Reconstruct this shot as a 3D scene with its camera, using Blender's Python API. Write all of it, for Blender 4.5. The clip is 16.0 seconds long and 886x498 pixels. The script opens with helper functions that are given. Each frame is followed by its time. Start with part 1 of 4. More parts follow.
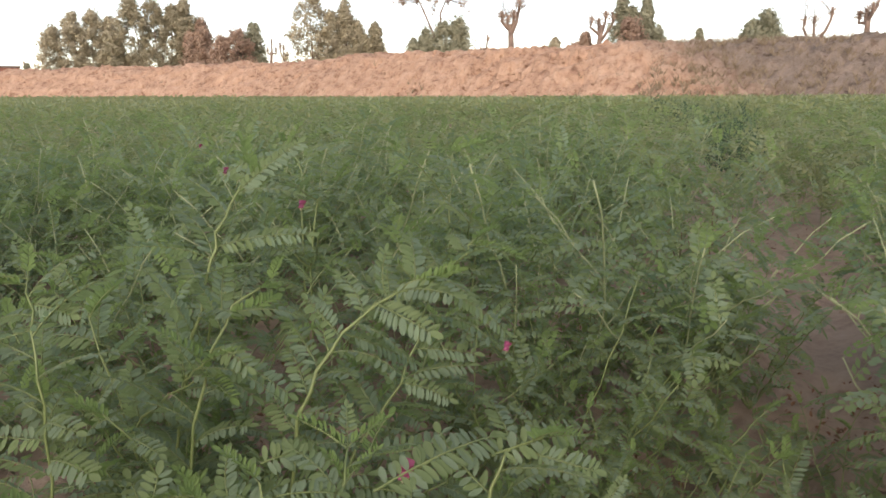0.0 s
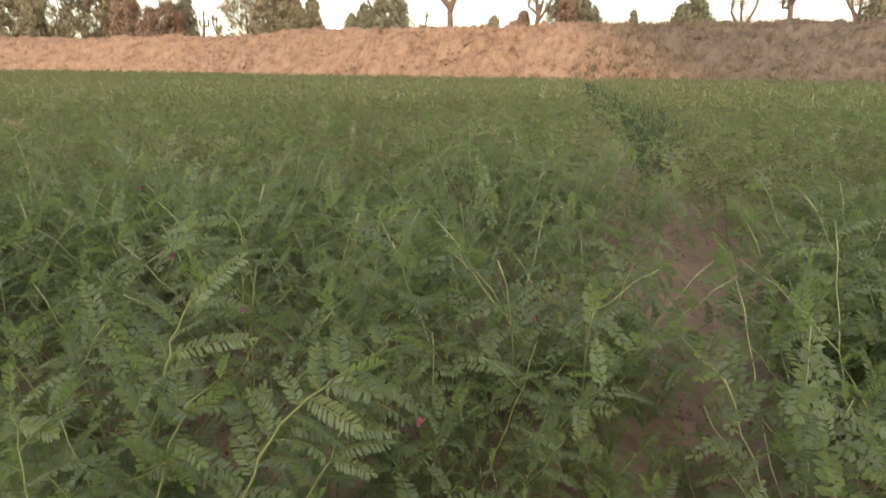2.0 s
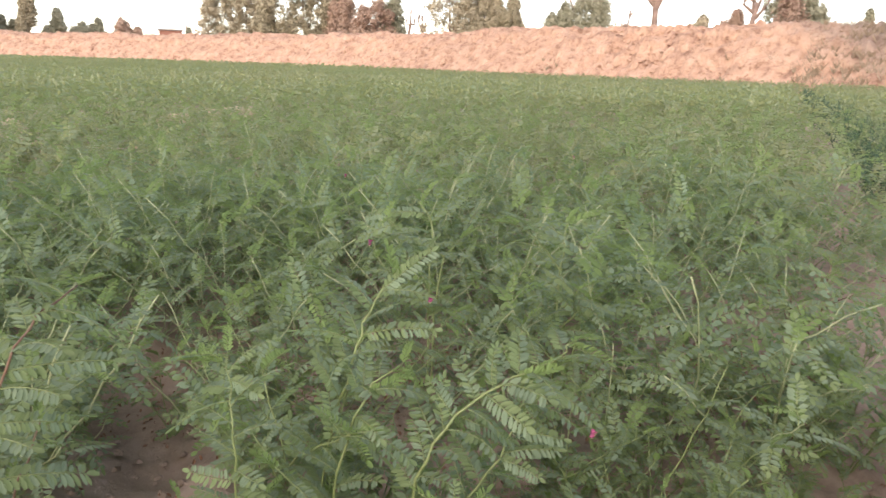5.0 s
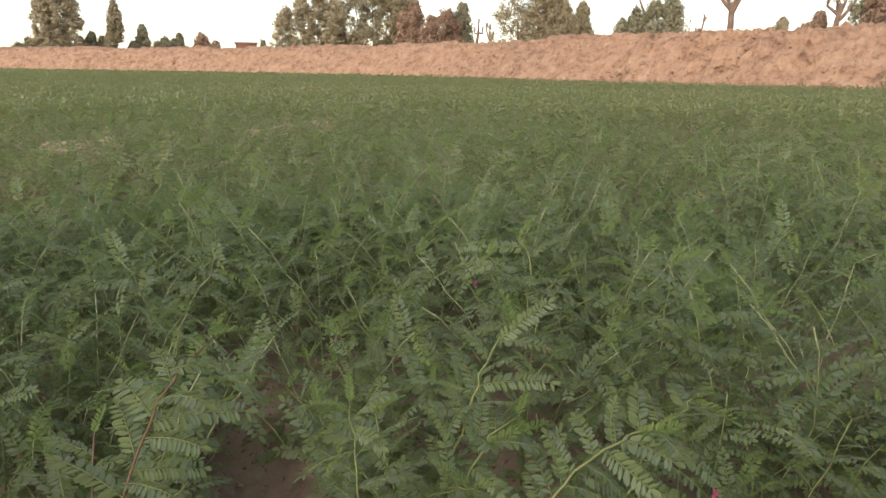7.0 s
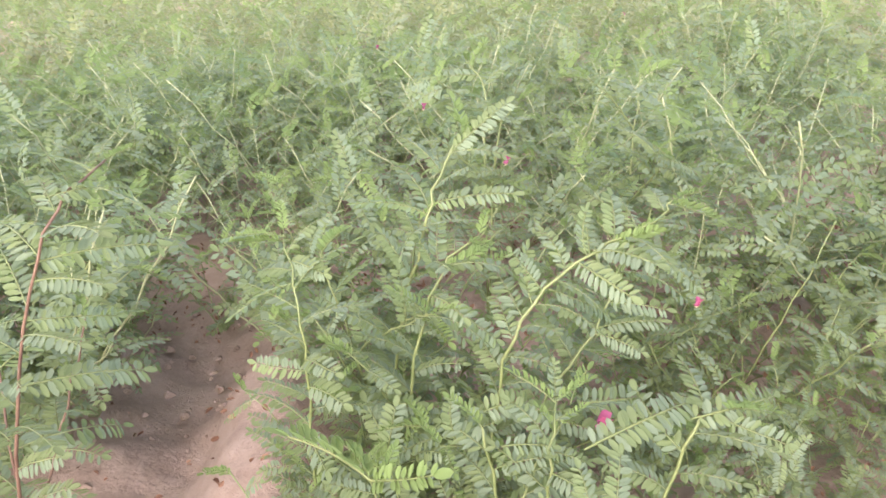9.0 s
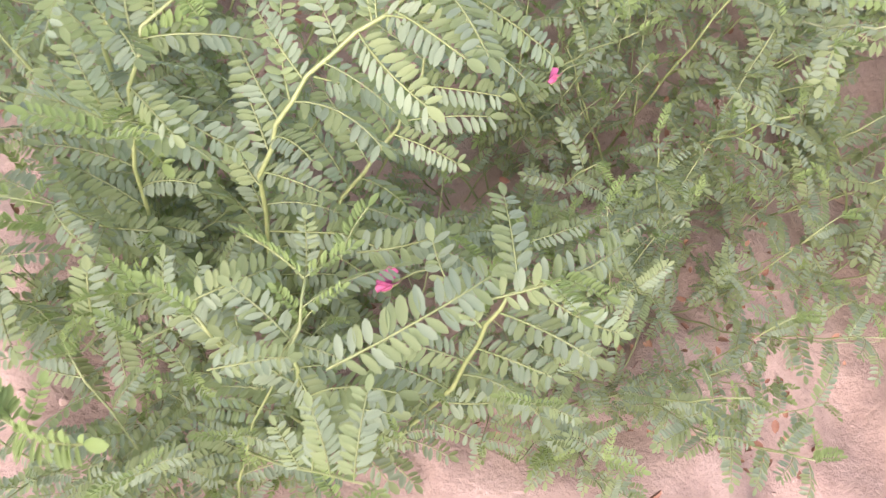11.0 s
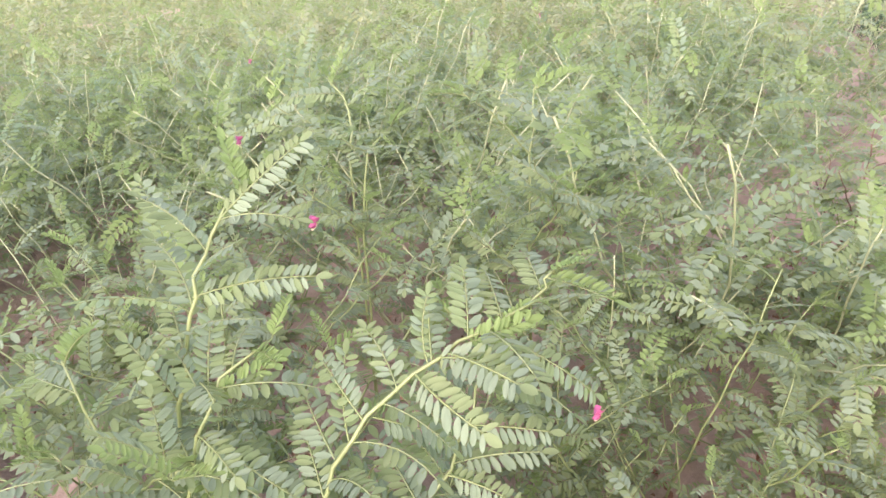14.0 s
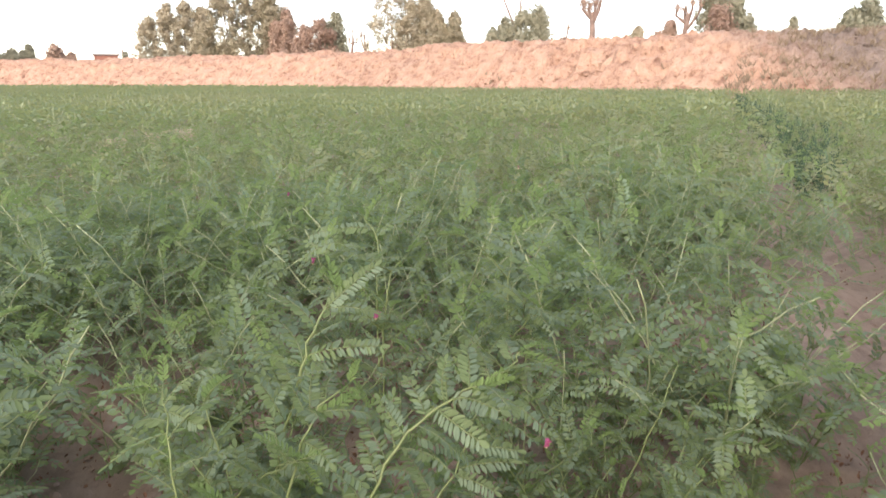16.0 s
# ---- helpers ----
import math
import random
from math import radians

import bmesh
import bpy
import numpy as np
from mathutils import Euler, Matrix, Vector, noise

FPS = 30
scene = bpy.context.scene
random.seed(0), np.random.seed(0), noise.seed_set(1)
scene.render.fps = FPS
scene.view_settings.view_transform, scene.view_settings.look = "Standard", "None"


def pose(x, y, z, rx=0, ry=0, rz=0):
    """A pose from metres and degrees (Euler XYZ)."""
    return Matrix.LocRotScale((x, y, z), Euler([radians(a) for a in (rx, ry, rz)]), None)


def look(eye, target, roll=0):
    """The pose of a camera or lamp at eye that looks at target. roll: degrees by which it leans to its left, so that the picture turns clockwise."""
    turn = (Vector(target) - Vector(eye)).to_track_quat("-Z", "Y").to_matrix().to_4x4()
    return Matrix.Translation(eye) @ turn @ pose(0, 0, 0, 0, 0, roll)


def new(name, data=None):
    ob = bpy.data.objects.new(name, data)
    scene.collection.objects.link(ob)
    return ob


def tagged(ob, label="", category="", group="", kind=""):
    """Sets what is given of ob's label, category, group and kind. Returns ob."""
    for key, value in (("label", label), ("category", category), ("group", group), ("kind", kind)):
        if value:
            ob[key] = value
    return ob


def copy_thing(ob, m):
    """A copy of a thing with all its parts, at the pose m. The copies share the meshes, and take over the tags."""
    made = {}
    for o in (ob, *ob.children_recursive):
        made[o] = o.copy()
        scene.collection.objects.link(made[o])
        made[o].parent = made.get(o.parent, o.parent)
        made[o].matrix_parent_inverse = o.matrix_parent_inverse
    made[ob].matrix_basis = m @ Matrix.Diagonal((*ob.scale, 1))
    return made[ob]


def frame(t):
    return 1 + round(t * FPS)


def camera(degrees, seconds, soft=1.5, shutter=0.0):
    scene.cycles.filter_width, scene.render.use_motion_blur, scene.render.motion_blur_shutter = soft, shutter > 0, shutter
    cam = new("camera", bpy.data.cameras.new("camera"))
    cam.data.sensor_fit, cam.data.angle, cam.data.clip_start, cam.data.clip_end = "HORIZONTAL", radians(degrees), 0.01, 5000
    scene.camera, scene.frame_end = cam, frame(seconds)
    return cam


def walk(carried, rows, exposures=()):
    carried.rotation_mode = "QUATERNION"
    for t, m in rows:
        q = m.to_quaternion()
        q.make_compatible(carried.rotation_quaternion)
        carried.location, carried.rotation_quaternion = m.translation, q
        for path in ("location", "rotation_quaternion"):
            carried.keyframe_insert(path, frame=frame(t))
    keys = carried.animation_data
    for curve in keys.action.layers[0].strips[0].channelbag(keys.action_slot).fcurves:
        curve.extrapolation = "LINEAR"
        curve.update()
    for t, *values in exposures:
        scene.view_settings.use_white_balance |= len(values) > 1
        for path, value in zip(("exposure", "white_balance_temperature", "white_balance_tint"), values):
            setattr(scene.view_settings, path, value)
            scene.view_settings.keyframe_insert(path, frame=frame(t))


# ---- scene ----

# ---------------------------------------------------------------- camera
cam = camera(65.8, 16.0, soft=1.5, shutter=0.3)
# seconds, eye, target, roll
ROWS = [
    (0.0, 0.006, 0.029, 0.466, 0.0, 1.98, 0.024, -0.3),
    (0.5, 0.008, -0.008, 0.525, 0.065, 1.945, 0.095, 1.4),
    (1.0, 0.028, -0.054, 0.558, 0.116, 1.92, 0.254, 1.4),
    (1.5, 0.022, -0.069, 0.589, 0.154, 1.906, 0.307, 0.0),
    (2.0, 0.027, -0.054, 0.606, 0.191, 1.873, 0.096, 0.4),
    (2.5, 0.032, -0.042, 0.609, 0.225, 1.859, 0.019, 2.0),
    (3.0, 0.03, -0.035, 0.604, 0.203, 1.841, -0.068, 2.2),
    (3.5, 0.03, -0.039, 0.611, 0.209, 1.884, 0.09, 2.2),
    (4.0, 0.029, -0.045, 0.608, 0.033, 1.892, 0.112, 1.4),
    (4.5, 0.028, -0.049, 0.6, -0.146, 1.871, 0.069, 0.9),
    (5.0, 0.018, -0.053, 0.609, -0.335, 1.845, 0.087, 1.6),
    (7.5, -0.039, -0.055, 0.652, -0.579, 1.803, 0.147, 0.7),
    (8.0, -0.033, -0.023, 0.608, -0.489, 1.824, -0.01, -1.1),
    (8.5, -0.038, 0.001, 0.576, -0.499, 1.81, -0.142, -3.0),
    (9.0, -0.043, 0.012, 0.555, -0.445, 1.792, -0.263, -2.3),
    (9.5, -0.006, 0.019, 0.563, -0.259, 1.767, -0.375, -2.9),
    (9.7, 0.010, 0.026, 0.551, -0.202, 1.741, -0.455, -2.8),
    (11.8, 0.039, 0.366, 0.531, -0.110, 1.152, -1.302, -1.1),
    (12, 0.039, 0.336, 0.504, -0.145, 1.373, -1.196, -2.5),
    (12.5, 0.034, 0.313, 0.478, -0.246, 1.770, -0.863, -4.1),
    (13, 0.007, 0.294, 0.467, -0.132, 2.033, -0.512, -1.0),
    (13.5, 0.021, 0.272, 0.510, -0.273, 2.041, -0.375, -3.5),
    (14, 0.024, 0.223, 0.524, -0.262, 2.034, -0.276, -3.6),
    (14.5, 0.028, 0.140, 0.550, -0.235, 1.995, -0.150, -3.5),
    (15, 0.031, -0.003, 0.587, -0.135, 1.883, -0.057, -1.0),
    (15.5, 0.029, -0.045, 0.600, -0.174, 1.856, 0.012, -1.0),
    (16, 0.025, -0.039, 0.603, -0.194, 1.891, 0.126, -0.1),
]
# seconds, stops, kelvin, tint
EXPOSURES = [
    (0.0, 1.78, 7250, 5), (0.5, 1.73, 7400, 4), (1.0, 1.07, 8300, 5), (1.5, 0.74, 8900, 7), (1.8, 1.02, 8500, 3), (2.0, 1.58, 8400, 3), (2.4, 2.17, 7450, 8), (3.0, 3.08, 6850, 8), (3.5, 2.57, 6950, 9),
    (4.0, 2.13, 7100, 8), (4.5, 2.07, 7100, 8), (5.0, 2.34, 7100, 8), (7.3, 1.57, 7850, 3), (7.5, 1.72, 7850, 3), (8.0, 2.47, 7150, 7), (8.5, 2.89, 7000, 13), (9.0, 3.34, 6900, 15), (12.0, 3.58, 6850, 26),
    (12.5, 3.70, 6850, 26), (14.0, 3.41, 6800, 22), (14.5, 3.40, 6800, 19), (15.0, 3.30, 6800, 16), (15.5, 2.70, 6950, 8), (16.0, 2.42, 6950, 8),
]
walk(cam, [(t, look((a, b, c), (d, e, f), r)) for t, a, b, c, d, e, f, r in ROWS], EXPOSURES)

# ---------------------------------------------------------------- light
SUN_AZ, SUN_EL = 192.0, 30.0   # compass degrees clockwise from +y, degrees up
world = bpy.data.worlds.new("dusk_sky")
scene.world = world
world.use_nodes = True
wn = world.node_tree.nodes
sky = wn.new("ShaderNodeTexSky")
sky.sky_type = "NISHITA"
sky.sun_disc = False
sky.sun_elevation, sky.sun_rotation = radians(SUN_EL), radians(SUN_AZ)
sky.air_density, sky.dust_density, sky.ozone_density = 1.0, 0.7, 1.6
wn["Background"].inputs["Strength"].default_value = 0.085
tint = wn.new("ShaderNodeMix")
tint.data_type, tint.blend_type = "RGBA", "MULTIPLY"
tint.inputs[0].default_value = 1.0
tint.inputs[7].default_value = (1.02, 0.985, 1.05, 1)
haze = wn.new("ShaderNodeHueSaturation")
haze.inputs["Saturation"].default_value = 0.6
world.node_tree.links.new(sky.outputs[0], haze.inputs["Color"])
world.node_tree.links.new(haze.outputs[0], tint.inputs[6])
world.node_tree.links.new(tint.outputs[2], wn["Background"].inputs["Color"])
sun_data = bpy.data.lights.new("sun", "SUN")
sun_data.energy, sun_data.angle, sun_data.color = 0.75, radians(80.0), (1.0, 0.84, 0.72)
sun = new("sun", sun_data)
sa, se = radians(SUN_AZ), radians(SUN_EL)
sun.matrix_world = look((math.sin(sa) * 30 * math.cos(se), math.cos(sa) * 30 * math.cos(se), 30 * math.sin(se)), (0, 0, 0))


# ---------------------------------------------------------------- materials
def material(name, rough=0.8):
    m = bpy.data.materials.new(name)
    m.use_nodes = True
    nt = m.node_tree
    b = nt.nodes["Principled BSDF"]
    b.inputs["Roughness"].default_value = rough
    return m, nt, b


def ramp(nt, fac, stops):
    n = nt.nodes.new("ShaderNodeValToRGB")
    e = n.color_ramp.elements
    e[0].position, e[0].color = stops[0][0], (*stops[0][1], 1)
    e[1].position, e[1].color = stops[-1][0], (*stops[-1][1], 1)
    for p, c in stops[1:-1]:
        k = e.new(p)
        k.color = (*c, 1)
    nt.links.new(fac, n.inputs[0])
    return n.outputs[0]


def noise_tex(nt, scale, detail=4.0, rough=0.6, coord="Object"):
    tc = nt.nodes.new("ShaderNodeTexCoord")
    n = nt.nodes.new("ShaderNodeTexNoise")
    n.inputs["Scale"].default_value, n.inputs["Detail"].default_value, n.inputs["Roughness"].default_value = scale, detail, rough
    nt.links.new(tc.outputs[coord], n.inputs["Vector"])
    return n.outputs["Fac"]


def mix(nt, fac, a, b, kind="MIX"):
    n = nt.nodes.new("ShaderNodeMix")
    n.data_type, n.blend_type = "RGBA", kind
    for sock, v in ((n.inputs[0], fac), (n.inputs[6], a), (n.inputs[7], b)):
        if isinstance(v, (int, float)):
            sock.default_value = v
        elif isinstance(v, tuple):
            sock.default_value = (*v, 1)
        else:
            nt.links.new(v, sock)
    return n.outputs[2]


def math_node(nt, op, a, b=0.0):
    n = nt.nodes.new("ShaderNodeMath")
    n.operation = op
    for sock, v in ((n.inputs[0], a), (n.inputs[1], b)):
        if isinstance(v, (int, float)):
            sock.default_value = v
        else:
            nt.links.new(v, sock)
    return n.outputs[0]


def bump(nt, b, height, strength, distance):
    n = nt.nodes.new("ShaderNodeBump")
    n.inputs["Strength"].default_value, n.inputs["Distance"].default_value = strength, distance
    nt.links.new(height, n.inputs["Height"])
    nt.links.new(n.outputs[0], b.inputs["Normal"])


def leaf_material(name, stops, thin=0.40, rough=0.6, patch=None, behind=(0.30, 0.40, 0.15)):
    """Leaf blades: colour by object and by leaflet, some light through the blade."""
    m, nt, b = material(name, rough)
    oi = nt.nodes.new("ShaderNodeObjectInfo")
    ge = nt.nodes.new("ShaderNodeNewGeometry")
    mixed = math_node(nt, "ADD", math_node(nt, "MULTIPLY", oi.outputs["Random"], 0.55), math_node(nt, "MULTIPLY", ge.outputs["Random Per Island"], 0.45))
    col = ramp(nt, mixed, stops)
    blot = noise_tex(nt, 90.0, 3.0)
    col = mix(nt, math_node(nt, "MULTIPLY", blot, 0.35), col, (0.75, 0.8, 0.7), "MULTIPLY")
    if patch:   # stretches of the crop that have begun to dry
        dry = noise_tex(nt, 0.28, 4.0, 0.65)
        fac = ramp(nt, dry, [(0.45, (0, 0, 0)), (0.70, (0.75, 0.75, 0.75))])
        col = mix(nt, fac, col, patch)
    nt.links.new(col, b.inputs["Base Color"])
    b.inputs["Specular IOR Level"].default_value = 0.12
    tr = nt.nodes.new("ShaderNodeBsdfTranslucent")
    warm = mix(nt, 0.62, col, behind)
    nt.links.new(warm, tr.inputs["Color"])
    ms = nt.nodes.new("ShaderNodeMixShader")
    ms.inputs[0].default_value = thin
    out = nt.nodes["Material Output"]
    nt.links.new(b.outputs[0], ms.inputs[1])
    nt.links.new(tr.outputs[0], ms.inputs[2])
    nt.links.new(ms.outputs[0], out.inputs["Surface"])
    return m


def plain_noise_material(name, stops, scale, rough=0.85, relief=0.3, distance=0.01, fine=None):
    m, nt, b = material(name, rough)
    f1 = noise_tex(nt, scale, 6.0, 0.65)
    col = ramp(nt, f1, stops)
    f2 = noise_tex(nt, fine or scale * 9, 4.0, 0.6)
    col = mix(nt, math_node(nt, "MULTIPLY", f2, 0.5), col, (0.55, 0.5, 0.47), "MULTIPLY")
    nt.links.new(col, b.inputs["Base Color"])
    bump(nt, b, math_node(nt, "ADD", f1, math_node(nt, "MULTIPLY", f2, 0.4)), relief, distance)
    return m


LEAF = leaf_material("chickpea_leaf", [(0.12, (0.175, 0.227, 0.115)), (0.38, (0.203, 0.256, 0.13)), (0.6, (0.226, 0.277, 0.14)), (0.88, (0.25, 0.30, 0.15))], 0.54)
GLAUCOUS = leaf_material("chickpea_leaf_bluish", [(0.12, (0.183, 0.232, 0.16)), (0.38, (0.21, 0.263, 0.178)), (0.6, (0.23, 0.283, 0.19)), (0.88, (0.252, 0.304, 0.2))], 0.5, 0.55, behind=(0.26, 0.38, 0.18))
# bluish leaf, darkened further to carry the shade of the furrow gap
DARK_LEAF = leaf_material("dark_shaded_row_leaf", [(0.12, (0.03, 0.055, 0.042)), (0.5, (0.045, 0.08, 0.055)), (0.88, (0.065, 0.105, 0.065))], 0.12)
FAR_LEAF = leaf_material("ripening_leaf", [(0.12, (0.195, 0.22, 0.115)), (0.38, (0.225, 0.247, 0.125)), (0.6, (0.25, 0.268, 0.132)), (0.88, (0.285, 0.298, 0.142))], 0.5, 0.65, (0.30, 0.26, 0.15))
FAR_BLUISH = leaf_material("ripening_leaf_bluish", [(0.12, (0.18, 0.225, 0.15)), (0.5, (0.22, 0.265, 0.17)), (0.88, (0.265, 0.305, 0.19))], 0.45, 0.6, (0.29, 0.26, 0.17))
YOUNG = leaf_material("young_leaf", [(0.2, (0.17, 0.24, 0.09)), (0.8, (0.215, 0.29, 0.108))], 0.5)
STEM = plain_noise_material("green_stem", [(0.3, (0.14, 0.185, 0.065)), (0.7, (0.215, 0.25, 0.095))], 60.0, 0.5, 0.1, 0.001)
PALE_STEM = plain_noise_material("pale_stem", [(0.3, (0.27, 0.31, 0.16)), (0.7, (0.40, 0.43, 0.24))], 60.0, 0.5, 0.1, 0.001)
RED_STEM = plain_noise_material("reddish_stem", [(0.3, (0.10, 0.05, 0.035)), (0.7, (0.21, 0.125, 0.08))], 40.0, 0.55, 0.1, 0.001)
PETAL = plain_noise_material("magenta_petal", [(0.3, (0.30, 0.035, 0.12)), (0.7, (0.44, 0.12, 0.22))], 150.0, 0.5, 0.05, 0.001)
CREAM = plain_noise_material("cream_petal", [(0.3, (0.72, 0.6, 0.35)), (0.7, (0.8, 0.72, 0.5))], 150.0, 0.5, 0.05, 0.001)
DRY = plain_noise_material("dry_leaf", [(0.3, (0.15, 0.065, 0.042)), (0.55, (0.24, 0.125, 0.075)), (0.75, (0.36, 0.21, 0.125))], 30.0, 0.8, 0.2, 0.002)
STRAW = plain_noise_material("dry_weed", [(0.3, (0.2, 0.15, 0.1)), (0.7, (0.36, 0.28, 0.2))], 3.0, 0.85, 0.1, 0.01)
PALE_SOIL = plain_noise_material("pale_dry_soil", [(0.3, (0.35, 0.27, 0.18)), (0.7, (0.54, 0.43, 0.30))], 9.0, 0.95, 0.5, 0.02)
BARK = plain_noise_material("tree_bark", [(0.3, (0.16, 0.11, 0.088)), (0.7, (0.35, 0.245, 0.195))], 4.0, 0.9, 0.5, 0.02)
PALE_BARK = plain_noise_material("pale_bark", [(0.3, (0.42, 0.3, 0.22)), (0.7, (0.62, 0.48, 0.38))], 3.0, 0.8, 0.3, 0.02)
TREE_GREEN = leaf_material("olive_tree_leaf", [(0.15, (0.36, 0.315, 0.22)), (0.5, (0.44, 0.38, 0.275)), (0.85, (0.51, 0.44, 0.325))], 0.2, 0.7, behind=(0.50, 0.42, 0.30))
TREE_DARK = leaf_material("dark_bush_leaf", [(0.15, (0.26, 0.25, 0.18)), (0.5, (0.325, 0.31, 0.225)), (0.85, (0.39, 0.365, 0.265))], 0.2, 0.7, behind=(0.35, 0.35, 0.24))
TREE_RED = leaf_material("russet_tree_leaf", [(0.15, (0.36, 0.245, 0.19)), (0.5, (0.45, 0.315, 0.245)), (0.85, (0.52, 0.38, 0.295))], 0.2, 0.75, behind=(0.52, 0.38, 0.29))
BRICK = plain_noise_material("red_brick_wall", [(0.3, (0.3, 0.13, 0.09)), (0.7, (0.42, 0.2, 0.14))], 1.5, 0.9, 0.2, 0.02)
ROOF = plain_noise_material("grey_roof", [(0.3, (0.25, 0.22, 0.2)), (0.7, (0.36, 0.32, 0.29))], 1.5, 0.9, 0.2, 0.02)


def soil_material():
    m, nt, b = material("field_soil", 0.95)
    f0 = noise_tex(nt, 1.6, 5.0)
    f1 = noise_tex(nt, 14.0, 8.0, 0.7)
    f2 = noise_tex(nt, 160.0, 6.0, 0.7)
    col = ramp(nt, f1, [(0.3, (0.235, 0.17, 0.135)), (0.5, (0.345, 0.26, 0.21)), (0.72, (0.43, 0.335, 0.275))])
    col = mix(nt, math_node(nt, "MULTIPLY", f0, 0.5), col, (0.8, 0.72, 0.68), "MULTIPLY")
    col = mix(nt, math_node(nt, "MULTIPLY", f2, 0.35), col, (0.66, 0.6, 0.56), "MULTIPLY")
    nt.links.new(col, b.inputs["Base Color"])
    bump(nt, b, math_node(nt, "ADD", f1, math_node(nt, "MULTIPLY", f2, 0.35)), 0.7, 0.012)
    return m


def berm_material():
    """Loose sandy orange earth, blending into a grey colour past x = 7.5."""
    m, nt, b = material("berm_earth", 0.95)
    f0 = noise_tex(nt, 0.35, 4.0)
    f1 = noise_tex(nt, 2.2, 7.0, 0.68)
    f2 = noise_tex(nt, 11.0, 5.0, 0.7)
    sandy = ramp(nt, f1, [(0.3, (0.28, 0.158, 0.112)), (0.46, (0.54, 0.345, 0.245)), (0.56, (0.60, 0.40, 0.29)), (0.72, (0.66, 0.465, 0.35))])
    grey = ramp(nt, f1, [(0.3, (0.125, 0.105, 0.09)), (0.5, (0.24, 0.20, 0.172)), (0.72, (0.35, 0.28, 0.235))])
    tc = nt.nodes.new("ShaderNodeTexCoord")
    sp = nt.nodes.new("ShaderNodeSeparateXYZ")
    nt.links.new(tc.outputs["Object"], sp.inputs[0])
    edge = math_node(nt, "ADD", sp.outputs["X"], math_node(nt, "MULTIPLY", f1, 3.0))
    edge = math_node(nt, "ADD", edge, math_node(nt, "MULTIPLY", sp.outputs["Z"], 0.9))
    fac = ramp(nt, math_node(nt, "MULTIPLY", math_node(nt, "SUBTRACT", edge, 8.9), 0.36), [(0.0, (0, 0, 0)), (0.9, (0.9, 0.9, 0.9))])
    col = mix(nt, fac, sandy, grey)
    col = mix(nt, math_node(nt, "MULTIPLY", f2, 0.55), col, (0.42, 0.34, 0.29), "MULTIPLY")
    col = mix(nt, math_node(nt, "MULTIPLY", f0, 0.3), col, (0.8, 0.72, 0.68), "MULTIPLY")
    # shade of the hollows between clods, painted as dark blotches
    pit_shade = ramp(nt, noise_tex(nt, 4.2, 5.0, 0.7), [(0.34, (0.60, 0.54, 0.50)), (0.47, (1, 1, 1))])
    col = mix(nt, 1.0, col, pit_shade, "MULTIPLY")
    nt.links.new(col, b.inputs["Base Color"])
    bump(nt, b, math_node(nt, "ADD", f1, math_node(nt, "MULTIPLY", f2, 0.4)), 0.9, 0.15)
    return m


SOIL, BERM = soil_material(), berm_material()


# ---------------------------------------------------------------- mesh helpers
def mesh_ob(name, verts, faces, mats, parent=None, index=None, smooth=True, label=""):
    me = bpy.data.meshes.new(name)
    me.from_pydata([tuple(v) for v in verts], [], faces)
    for m in mats:
        me.materials.append(m)
    if index is not None:
        me.polygons.foreach_set("material_index", index)
    if smooth:
        me.polygons.foreach_set("use_smooth", [True] * len(me.polygons))
    me.update()
    ob = new(name, me)
    if parent is not None:
        ob.parent = parent
    if label:
        ob["label"] = label
    return ob


class Build:
    """Collects vertices and faces of one mesh."""

    def __init__(self):
        self.v, self.f, self.i = [], [], []

    def add(self, verts, faces, mat=0, m=None):
        n = len(self.v)
        if m is not None:
            verts = [m @ Vector(p) for p in verts]
        self.v.extend(verts)
        self.f.extend([tuple(n + k for k in q) for q in faces])
        self.i.extend([mat] * len(faces))

    def tube(self, pts, r0, r1, sides=5, mat=0, cap=True):
        pts = [Vector(p) for p in pts]
        n = len(self.v)
        for k, p in enumerate(pts):
            d = (pts[min(k + 1, len(pts) - 1)] - pts[max(k - 1, 0)]).normalized()
            s = d.orthogonal().normalized() if k == 0 else (s - d * s.dot(d)).normalized()
            t = d.cross(s)
            r = r0 + (r1 - r0) * k / (len(pts) - 1)
            for j in range(sides):
                a = 2 * math.pi * j / sides
                self.v.append(p + (s * math.cos(a) + t * math.sin(a)) * r)
        for k in range(len(pts) - 1):
            for j in range(sides):
                a, b = n + k * sides + j, n + k * sides + (j + 1) % sides
                self.f.append((a, b, b + sides, a + sides))
                self.i.append(mat)
        if cap:
            self.f.append(tuple(n + (len(pts) - 1) * sides + j for j in range(sides)))
            self.i.append(mat)

    def make(self, name, mats, parent=None, smooth=True, label=""):
        return mesh_ob(name, self.v, self.f, mats, parent, self.i, smooth, label)


def curve_through(pts, per=4):
    """A smooth line (Catmull-Rom) through a few control points."""
    p = [Vector(q) for q in pts]
    p = [p[0] * 2 - p[1]] + p + [p[-1] * 2 - p[-2]]
    out = []
    for k in range(1, len(p) - 2):
        for j in range(per):
            t = j / per
            out.append(0.5 * ((2 * p[k]) + (p[k + 1] - p[k - 1]) * t + (2 * p[k - 1] - 5 * p[k] + 4 * p[k + 1] - p[k + 2]) * t * t + (3 * p[k] - p[k - 1] - 3 * p[k + 1] + p[k + 2]) * t ** 3))
    out.append(p[-2])
    return out


